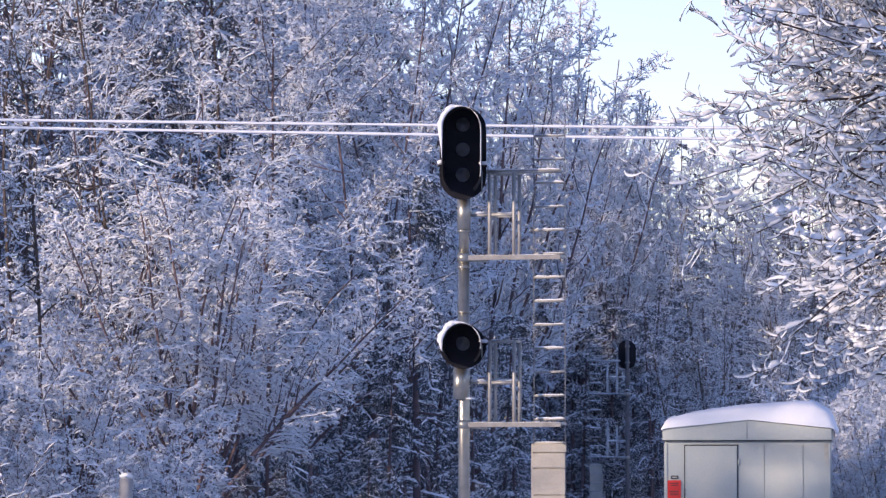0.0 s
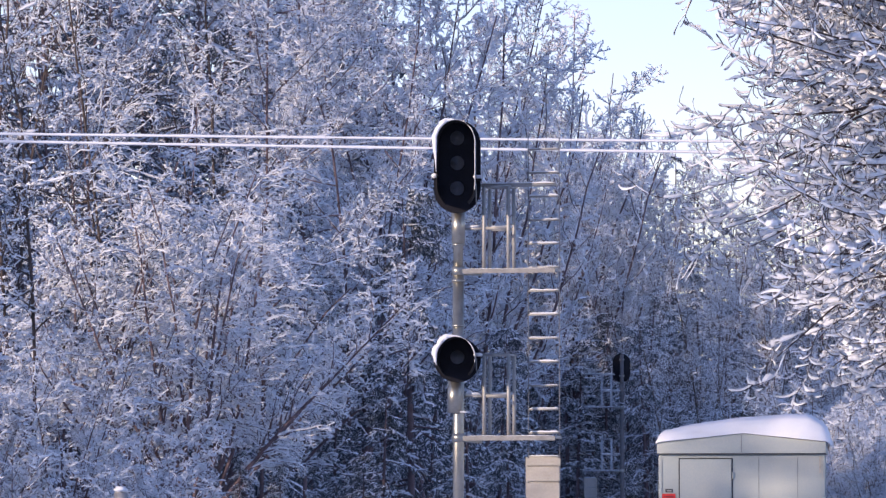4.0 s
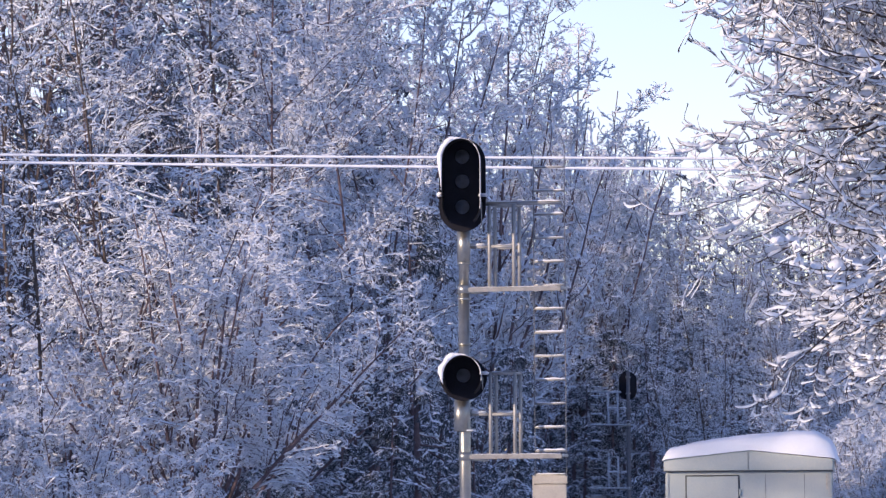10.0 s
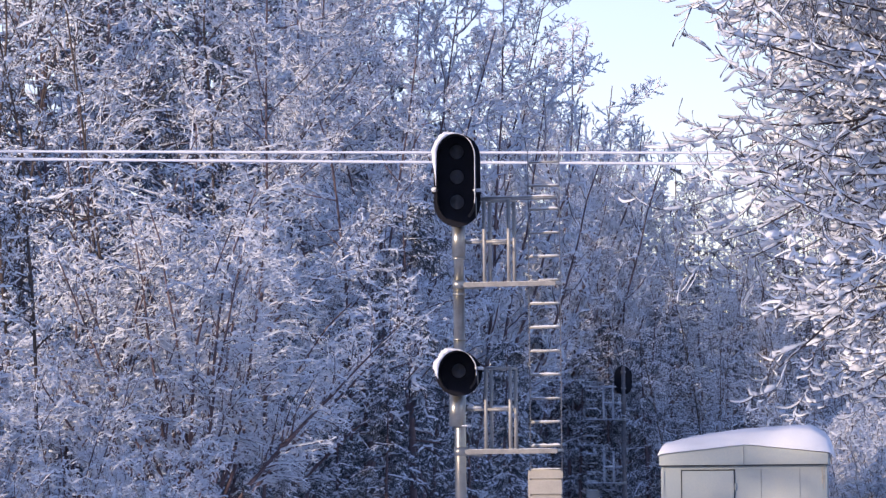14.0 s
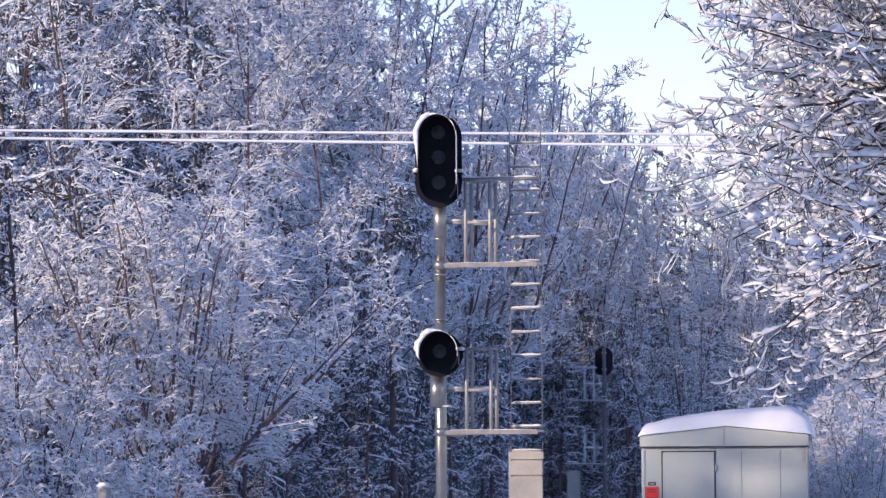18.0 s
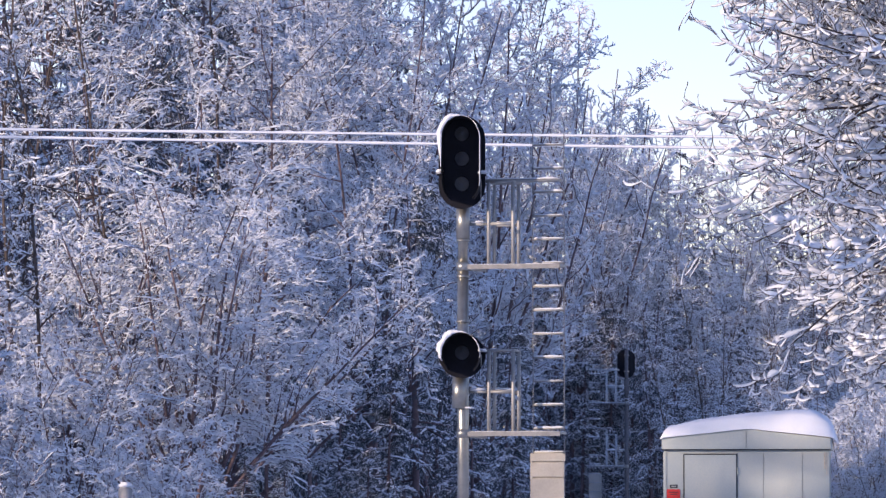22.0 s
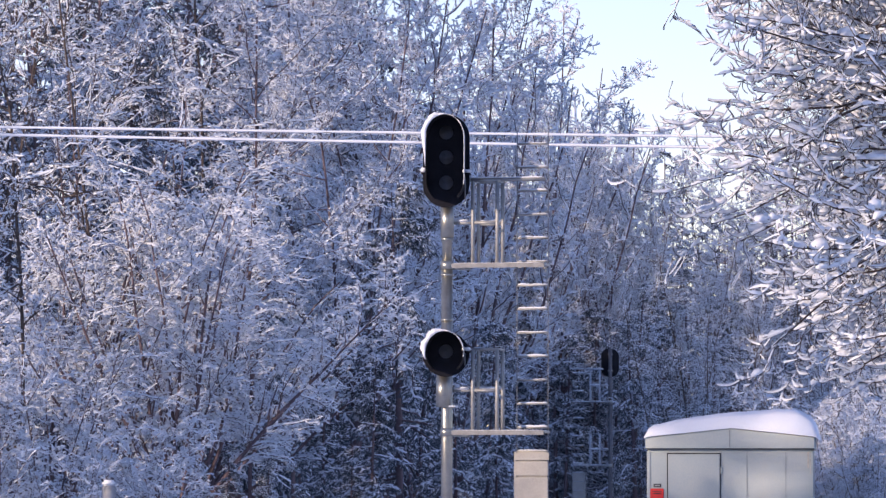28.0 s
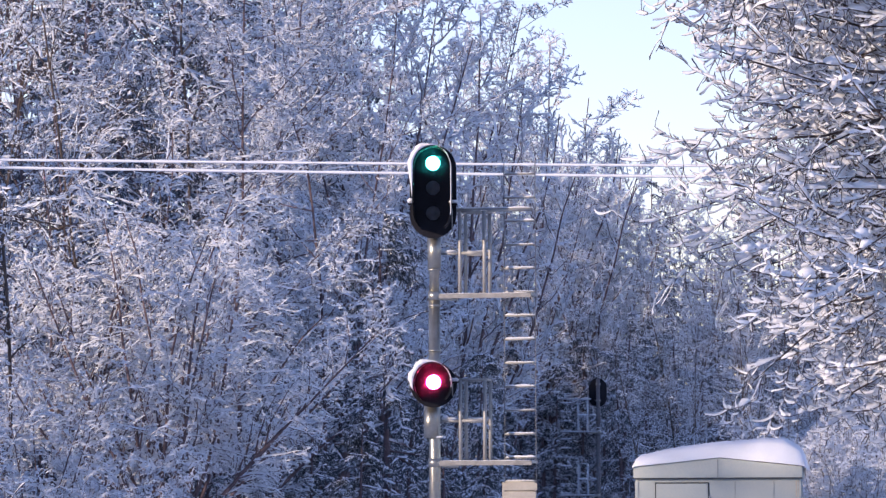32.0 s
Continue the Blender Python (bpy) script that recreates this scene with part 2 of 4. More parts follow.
def snowfall(rng, line, radius, width, height, sides=3, lumps=0.35, bare=0.0, pillow=False, cling=0.14, stay=0.92):
    """Ridges of snow that lie along the upper side of each line, thinner where it is steep."""
    if pillow:
        keep = rng.random(len(line)) >= bare
        line, radius, bare = line[keep], radius[keep], 0.0
        line, radius, plump = stretches(rng, line, radius, stay)
    B, n, _ = line.shape
    along, side, up = frames(line)
    hold = np.clip(1.25 - 1.1 * np.abs(along[..., 2]), cling, 1.0)
    u = np.linspace(0, 1, n)
    ends = np.minimum(1.0, 0.72 + 3.0 * np.minimum(u + 0.06, 1 - u))[None]
    if pillow:
        ends = np.minimum(np.array(ENDS)[None] * plump, 1.35)
    m = n if n < 6 else (n + 1) // 2
    coarse = rng.normal(size=(B, m))
    f = np.linspace(0, m - 1, n)
    i = np.minimum(f.astype(int), m - 2)
    lump = np.clip(1 + lumps * (coarse[:, i] * (1 - f + i) + coarse[:, i + 1] * (f - i)), 0.3, 1.6)
    if bare:
        lump = lump * np.where(rng.random((B, 1)) < bare, 0.3, 1.0)
    w = (width + radius * 0.9) * hold * ends * lump
    h = (height + radius * 0.9) * hold * ends * lump
    if pillow:
        a = 2 * np.pi * (np.arange(sides) + 0.5) / sides - np.pi / 2
        lift = 0.45 * up + 0.55 * np.array((0, 0, 1.0))
        off = w[..., None, None] * np.cos(a)[:, None] * side[:, :, None] + (h[..., None] * (0.42 + 0.55 * np.sin(a)))[..., None] * lift[:, :, None]
        return rings(line, off * rng.uniform(0.74, 1.22, off.shape[:3] + (1,)))
    a = np.pi * np.arange(sides) / (sides - 1)
    off = w[..., None, None] * np.cos(a)[:, None] * side[:, :, None]
    rise = h[..., None] * np.sin(a) - 0.25 * radius[..., None]
    off = off + rise[..., None] * (0.6 * up + 0.4 * np.array((0, 0, 1.0)))[:, :, None]
    return rings(line, off, False)


def joined(pieces):
    verts, quads, base = [], [], 0
    for v, q in pieces:
        verts.append(v)
        quads.append(q + base)
        base += len(v)
    return np.concatenate(verts), np.concatenate(quads)


def tapered(start, n, tip):
    return start[:, None] * np.linspace(1, tip, n)[None]


def grow(seed, stems, levels, snow, bark=None, leaf=None, leaf_from=99, trunk_sides=8, sway=0.07, top=0.25, stem_lift=0.04, stem_n=9):
    """The meshes of a snowy tree: trunk, branches, snow (and foliage). stems: rows of start, way, length, radius."""
    rng = np.random.default_rng(seed)
    bark = bark or BARK
    start = np.array([s[0] for s in stems], float)
    way = np.array([s[1] for s in stems], float)
    size = np.array([s[2] for s in stems], float)
    rad = np.array([s[3] for s in stems], float)
    line = curves(rng, start, way, size, stem_n, sway, stem_lift)
    radius = tapered(rad, stem_n, top)
    trunk = [tubes(line, radius, trunk_sides)]
    wood, white, green = [], [], []
    if snow.get("trunk"):
        white.append(snowfall(rng, line, radius, *snow.get("stem", (0.0, 0.012)), 3 if not snow.get("pillow") else 5, 0.4, 0.0, snow.get("pillow", False), 0.14, snow.get("stay", 0.92)))
    for depth, lv in enumerate(levels):
        start, way, size, rad = sprout(rng, line, radius, size, lv["k"], lv["span"], lv["angle"], lv.get("spread", 12),
                                       lv["ratio"], lv.get("taper", 0.5), lv.get("flat", 0))
        if "toward" in lv:
            way = unit(way + np.array(lv["toward"]))
        size = np.maximum(size, lv.get("least", 0.05))
        line = curves(rng, start, way, size, lv["n"], lv.get("wiggle", 0.12), lv.get("lift", 0.05), lv.get("curl", 0.0))
        radius = np.maximum(tapered(np.minimum(rad, lv.get("thick", 0.05)), lv["n"], lv.get("tip", 0.3)), lv.get("thin", 0.004))
        sides = lv.get("sides", 3)
        if not lv.get("buried"):
            (green if depth >= leaf_from else wood).append(tubes(line, radius, sides))
        if depth >= snow["from"]:
            k = min(depth - snow["from"], len(snow["width"]) - 1)
            white.append(snowfall(rng, line, radius, snow["width"][k], snow["height"][k], snow.get("sides", 3), snow.get("lumps", 0.35), snow.get("bare", 0.0) if depth < 2 else snow.get("twig_bare", snow.get("bare", 0.0)), snow.get("pillow", False) and lv["n"] > snow.get("lumps_from", 6), snow.get("cling", 0.14), snow.get("stay", 0.92)))
    made = {"trunk": raw_mesh("trunk", *joined(trunk), bark), "crown": raw_mesh("crown", *joined(wood), bark),
            "snow": raw_mesh("snow", *joined(white), snow.get("mat", SNOW))}
    if green:
        made["foliage"] = raw_mesh("foliage", *joined(green), leaf)
    return made


def raw_arrays(me):
    """The vertices and four-sided faces of a mesh, as arrays."""
    v, q = np.empty(len(me.vertices) * 3, np.float32), np.empty(len(me.loops), np.int32)
    me.vertices.foreach_get("co", v)
    me.loops.foreach_get("vertex_index", q)
    return v.reshape(-1, 3), q.reshape(-1, 4)


def plant(name, meshes, at, label, category, group=""):
    thing = new(name)
    thing.matrix_basis = at
    for key, me in meshes.items():
        place(key, me, thing)
    tagged(thing, label, category, group)
    return thing


def standing(x, y, turn=0.0, size=1.0, tall=None):
    return Matrix.Translation((x, y, land(x, y) - 0.03)) @ pose(0, 0, 0, 0, 0, turn) @ Matrix.Diagonal((size, size, tall or size, 1))


# ---- ground ----
def land(x, y):
    """Height of the snow: a bank under the wood, an unseen hillside added behind it for shade, low swells elsewhere."""
    s = min(max((-0.6 - x) / 3.0, 0), 1) * min(max((y - 58) / 8, 0), 1)
    bank = 1.1 * s * s * (3 - 2 * s) * min(1.0, max(0.0, (240 - y) / 60))
    a, b = min(max((-10 - x) / 15.0, 0), 1), min(max((y - 58) / 11.0, 0), 1)
    # the hillside lies out of view, raised to keep low sun off the wood
    shade_hill = 13.0 * a * a * (3 - 2 * a) * b * b * (3 - 2 * b) * min(1.0, max(0.0, (x + 62) / 18)) * min(1.0, max(0.0, (280 - y) / 50))
    return shade_hill + bank + 0.10 * noise.noise((x * 0.22, y * 0.16, 3.1)) + 0.03 * noise.noise((x * 1.1, y * 0.9, 7.7))


def ground():
    def steps(lo, hi, fine0, fine1, step):
        mid = list(np.arange(fine0, fine1 + 1e-6, step))
        left = [fine0 - (fine0 - lo) * (k / 8) ** 3 for k in range(8, 0, -1)]
        right = [fine1 + (hi - fine1) * (k / 8) ** 3 for k in range(1, 9)]
        return left + mid + right
    xs, ys = steps(-2600, 2600, -64, 30, 0.8), steps(-2600, 3600, 30, 290, 1.0)
    v = np.array([(x, y, land(x, y) if abs(x) < 64.5 and -40 < y < 300 else 0.0) for y in ys for x in xs])
    w, h = len(xs), len(ys)
    i, j = np.arange(h - 1)[:, None] * w, np.arange(w - 1)[None]
    q = np.stack([i + j, i + j + 1, i + j + 1 + w, i + j + w], -1).reshape(-1, 4)
    tagged(place("ground", raw_mesh("ground", v, q, PACKED)), "deep untracked snow over gently uneven ground", "ground", kind="structure")


def heap(name, x, y, w, d, h, seed, label):
    """A rounded bank of snow with a softly lumpy top."""
    nx, ny = 40, 22
    v = []
    for j in range(ny):
        for i in range(nx):
            u, s = i / (nx - 1) * 2 - 1, j / (ny - 1) * 2 - 1
            r = max(0.0, 1 - abs(u) ** 2.2 - abs(s) ** 2.2 * 0.9)
            px, py = x + u * w / 2, y + s * d / 2
            lump = 1 + 0.16 * noise.noise((px * 0.9 + seed, py * 0.9, seed)) + 0.05 * noise.noise((px * 3 + seed, py * 3, 2 * seed))
            v.append((px, py, land(px, py) - 0.08 + h * r ** 0.55 * lump))
    i, j = np.arange(ny - 1)[:, None] * nx, np.arange(nx - 1)[None]
    q = np.stack([i + j, i + j + 1, i + j + 1 + nx, i + j + nx], -1).reshape(-1, 4)
    return tagged(place(name, raw_mesh(name, np.array(v), q, PACKED)), label, "snowbank")


ground()
heap("snowbank", 2.5, 62.6, 4.0, 2.6, 1.29, 3.0, "rounded bank of fresh snow beside the track signal")
heap("snowbank", 8.0, 71.0, 7.0, 3.4, 1.44, 6.0, "broad bank of smooth snow under low bushes")
heap("snowbank", 7.2, 67.6, 3.6, 2.6, 1.42, 5.0, "snow-covered hummock beyond the equipment cabin")
heap("snowbank", 3.9, 63.4, 1.5, 1.4, 1.1, 8.0, "small lump of fresh snow before the equipment cabin")


# ---- the railway signal ----
def lens_disc(bm, y, r, bulge=1.0, drum=0.0):
    """A stepped lens: rings that bulge towards the front."""
    prof = [(0.0, 0.018), (0.3, 0.016), (0.3, 0.010), (0.62, 0.008), (0.62, 0.003), (0.98, 0.0)] + ([(0.98, -drum / bulge)] if drum else [])
    n, loops = 20, []
    for k, b in prof:
        loops.append([bm.verts.new((max(k, 0.02) * r * math.cos(2 * math.pi * i / n), y - b * bulge, max(k, 0.02) * r * math.sin(2 * math.pi * i / n))) for i in range(n)])
    for p, q in zip(loops, loops[1:]):
        for i in range(n):
            bm.faces.new((p[i], p[(i + 1) % n], q[(i + 1) % n], q[i]))
    bm.faces.new(loops[0])
    return bm


def ring(bm, x, z, y0, y1, r0, r1, n=24):
    """A flat-walled ring round the lens axis."""
    rows = []
    for i in range(n):
        c, s = math.cos(2 * math.pi * i / n), math.sin(2 * math.pi * i / n)
        rows.append([bm.verts.new((x + r * c, y, z + r * s)) for r, y in ((r0, y0), (r1, y0), (r1, y1), (r0, y1))])
    for i in range(n):
        p, q = rows[i], rows[(i + 1) % n]
        for k in range(4):
            bm.faces.new((p[k], p[(k + 1) % 4], q[(k + 1) % 4], q[k]))
    return bm


def holed_plate(bm, outline, holes, y0, y1):
    """A slab with round holes through it, cut as a star of strips between outline and holes."""
    for y in (y0, y1):
        edges = []
        loop = [bm.verts.new((x, y, z)) for x, z in outline]
        edges += [bm.edges.new((loop[i], loop[(i + 1) % len(loop)])) for i in range(len(loop))]
        for hx, hz, r in holes:
            c = [bm.verts.new((hx + r * math.cos(2 * math.pi * i / 24), y, hz + r * math.sin(2 * math.pi * i / 24))) for i in range(24)]
            edges += [bm.edges.new((c[i], c[(i + 1) % 24])) for i in range(24)]
        bmesh.ops.triangle_fill(bm, use_beauty=True, use_dissolve=False, edges=edges)
    n = len(outline)
    for hx, hz, r in holes:
        ring(bm, hx, hz, y0, y1, r, r + 0.004)
    shellv = [(bm.verts.new((x, y0, z)), bm.verts.new((x, y1, z))) for x, z in outline]
    for i in range(n):
        p, q = shellv[i], shellv[(i + 1) % n]
        bm.faces.new((p[0], p[1], q[1], q[0]))
    return bm


def round_line(r, n=20):
    return [(r * math.cos(2 * math.pi * i / n), r * math.sin(2 * math.pi * i / n)) for i in range(n)]


SHUTTERS = []


def crust(line, thick, y0, y1, seed):
    """Snow on a bent sheet: rounded, uneven, broken a little along its front."""
    bm, rows = bmesh.new(), []
    for i, (x, z) in enumerate(line):
        x0, z0 = line[max(i - 1, 0)]
        x1, z1 = line[min(i + 1, len(line) - 1)]
        k = math.hypot(x1 - x0, z1 - z0) or 1
        nx, nz = (z1 - z0) / k, -(x1 - x0) / k
        t = thick[i] * (1 + 0.5 * noise.noise((x * 14, seed, z * 14)) + 0.25 * noise.noise((x * 45, seed, z * 45)))
        f = y0 + 0.022 * noise.noise((x * 18, z * 18, seed + 4))
        prof = ((f + 0.004, 0.0), (f - 0.006, 0.45), (f + 0.012, 0.9), (f + 0.06, 1.08), ((y0 + y1) / 2, 1.0), (y1 - 0.05, 0.8), (y1, 0.3), (y1, 0.0))
        rows.append([bm.verts.new((x + nx * t * h, y, z + nz * t * h)) for y, h in prof])
    for p, q in zip(rows, rows[1:]):
        for i in range(8):
            j = (i + 1) % 8
            bm.faces.new((p[i], p[j], q[j], q[i]))
    bm.faces.new(rows[0]), bm.faces.new(rows[-1][::-1])
    return bm


def signal_head(parent, z, tall, lamps, lit, keyed):
    """A black signal head at height z: plate, case, hood, latches and its lenses. lit: the lamp that comes on and its glow."""
    w, h = 0.60, tall
    bm = plate(bmesh.new(), stadium(0.54, h - 0.06), -0.02, 0.05)
    rim = stadium(0.54, h - 0.06)
    shell(bm, rim + rim[:1], -0.086, -0.02, [0.006] * (len(rim) + 1))
    head = part("signal_head", bm, BLACK, parent, "matt black lamp case", at=pose(0.018, -0.115, z, 0, 0, 10))
    for dz in (-h * 0.28, h * 0.28):
        part("bracket", box(bmesh.new(), (0, 0.10, dz), (0.17, 0.14, 0.05), 0.006), STEEL, head)
    bm = bmesh.new()
    holed_plate(bm, stadium(w, h), [(0, lz, 0.092) for lz in lamps], -0.105, -0.085)
    part("backplate", bm, BLACK, head, "black oblong backplate", smooth=False)
    # hood: over the top and down both sides, open below
    line = [(x * 0.80, s * 0.92 + 0.012) for x, s in stadium(w, h)]
    n = len(line) // 2
    arch = line[-5:] + line[:n] + line[n:n + 5]
    part("hood", shell(bmesh.new(), arch, -0.50, -0.10, [0.008] * len(arch)), HOOD, head, "deep black lamp hood")
    # snow on the hood: thick on its crown, thinning down the sides
    crown = line[3:n - 1] + [(line[n - 1][0] - 0.004, line[n - 1][1] - 0.30 * (h > 0.8) - 0.08)]
    thick = [0.004] + [0.012 + 0.052 * max(0.0, math.sin(math.pi * (i + 1) / n)) ** 1.3 * (1 + 0.10 * math.sin(i * 2.3) + 0.08 * math.sin(i * 5.1)) + 0.008 * (i / n) if i > n * 0.3 else 0.004 + 0.03 * (i / (n * 0.3)) ** 2 for i in range(n - 5)] + [0.006]
    crown = [(x * 1.02, s + 0.006) for x, s in crown]
    part_line = [crown[0]]
    fat = [thick[0]]
    for (p, q), (u, v) in zip(zip(crown, crown[1:]), zip(thick, thick[1:])):
        for k in (0.33, 0.67, 1.0):
            part_line.append((p[0] + (q[0] - p[0]) * k, p[1] + (q[1] - p[1]) * k))
            fat.append(u + (v - u) * k)
    part("hood_snow", crust(part_line, fat, -0.515, -0.12, z), SNOW, head, "crust of snow along the hood")
    rim = line[-2:] + line[:5]
    part("rim_frost", crust(rim, [0.011] * len(rim), -0.507, -0.488, z), SNOW, head, "thin line of frost on the hood rim")
    for side in (1, -1):
        zl = -0.17 if h > 0.8 else 0.03
        yl = -0.17 if side > 0 else -0.25
        bm = box(bmesh.new(), (side * 0.272, yl, zl), (0.085, 0.14, 0.022))
        latch = part("latch", bm, BLACK, head)
        part("snow_cap", box(bmesh.new(), (side * (0.268 if side > 0 else 0.28), yl - 0.01, zl + (0.032 if side > 0 else 0.04)), (0.115 if side > 0 else 0.08, 0.14, 0.044 if side > 0 else 0.06), 0.014), SNOW, latch, "small ridge of snow")
    part("brace", box(bmesh.new(), (0.250, -0.24, -h / 2 + 0.22), (0.012, 0.02, 0.30 if h > 0.8 else 0.16), 0.003), RAILING, head)
    for lz in lamps:
        unit_ = part("lamp_unit", ring(bmesh.new(), 0, 0, -0.113, -0.1055, 0.0925, 0.1), BLACK, head, at=pose(0, 0, lz))
        # shutter, tube and cups are added helpers that hold back the lamp's glow
        if lit and abs(lz - lit[0]) < 1e-6:
            part("lamp", lens_disc(bmesh.new(), -0.030, 0.060), lit[1], unit_, "bright signal lamp")
            part("lamp_tube", ring(bmesh.new(), 0, 0, -0.0545, -0.02, 0.061, 0.066), SHUTTER, unit_)
            shutter = part("shutter", lens_disc(bmesh.new(), -0.055, 0.070, 0.3), SHUTTER, unit_, "added grey shutter that hides the glow until the lamp lights")
            if keyed:
                SHUTTERS.append((shutter, lit[2]))
        else:
            part("lamp_cup", plate(ring(bmesh.new(), 0, 0, -0.085, -0.04, 0.094, 0.098), round_line(0.098), -0.04, -0.034), SHUTTER, unit_)
        part("lens", lens_disc(bmesh.new(), -0.138, 0.0915, 1.2, 0.045), LENS, unit_, "round frosted lens")
    return head


def platform(parent, z, cage, top_bar, metal):
    """A narrow grating beside the mast with its safety cage."""
    deck = part("platform", box(bmesh.new(), (0.66, 0.16, z), (1.24, 0.42, 0.03), 0.004), metal, parent, "narrow aluminium grating", smooth=False)
    bm = box(bmesh.new(), (0.66, -0.045, z - 0.012), (1.24, 0.012, 0.06), 0.003)
    part("kick_plate", bm, KICK, deck, smooth=False)
    part("snow_cap", drift(0.08, 1.27, -0.03, 0.34, z + 0.014, 0.016, 4), SNOW, deck, "thin snow on the grating")
    part("bracket", rod(bmesh.new(), (0.0, 0.0, z - 0.03), (0.30, 0.02, z - 0.045), 0.03, 10), STEEL, deck)
    part("clamp", rod(bmesh.new(), (0, 0, z - 0.06), (0, 0, z + 0.05), 0.086, 16), STEEL, deck)
    x0, x1, y0, y1 = 0.34, 0.66, 0.0, 0.34
    for x, y in ((x0, y0), (x0, y1), (x1, y0), (x1, y1)):
        part("post", box(bmesh.new(), (x, y, z + cage / 2), (0.042, 0.042, cage), 0.004), metal, deck)
    for y in (y0, y1):
        part("rail", box(bmesh.new(), ((x0 + x1) / 2, y, z + cage * 0.5), (x1 - x0, 0.03, 0.04), 0.004), metal, deck)
        part("rail", box(bmesh.new(), ((x0 + x1) / 2, y, z + cage), (x1 - x0 + 0.05, 0.034, 0.034), 0.004), metal, deck)
    for x in (x0, x1):
        part("rail", box(bmesh.new(), (x, (y0 + y1) / 2, z + cage), (0.03, y1 - y0, 0.03), 0.004), metal, deck)
    part("rail_snow", box(bmesh.new(), ((x0 + x1) / 2, y1, z + cage * 0.5 + 0.036), (x1 - x0, 0.05, 0.04), 0.016), SNOW, deck, "ridge of snow on the rail")
    part("arm", box(bmesh.new(), (0.19, 0.08, z + cage * 0.5), (0.30, 0.04, 0.035), 0.004), metal, deck)
    part("arm_snow", box(bmesh.new(), (0.17, 0.07, z + cage * 0.5 + 0.03), (0.20, 0.05, 0.035), 0.014), SNOW, deck)
    if top_bar:
        part("top_bar", box(bmesh.new(), (0.74, 0.16, z + cage + 0.02), (1.04, 0.05, 0.045), 0.006), metal, deck, "long bar from head to ladder")
        part("bar_snow", drift(0.25, 1.26, 0.125, 0.195, z + cage + 0.042, 0.022, 9), SNOW, deck)
    return deck


def drift(x0, x1, y0, y1, z, h, seed):
    """A long low pillow of snow with an uneven back."""
    bm = bmesh.new()
    n, rows = 14, []
    for i in range(n + 1):
        x = x0 + (x1 - x0) * i / n
        k = h * (0.65 + 0.7 * abs(noise.noise((x * 5, seed, 0.3)))) * (0.5 if i in (0, n) else 1)
        rows.append([bm.verts.new(p) for p in ((x, y0, z), (x, y0 + 0.006, z + k * 0.8), (x, (y0 + y1) / 2, z + k), (x, y1 - 0.006, z + k * 0.8), (x, y1, z))])
    for p, q in zip(rows, rows[1:]):
        for i in range(5):
            j = (i + 1) % 5
            bm.faces.new((p[i], p[j], q[j], q[i]))
    bm.faces.new(rows[0]), bm.faces.new(rows[-1][::-1])
    return bm


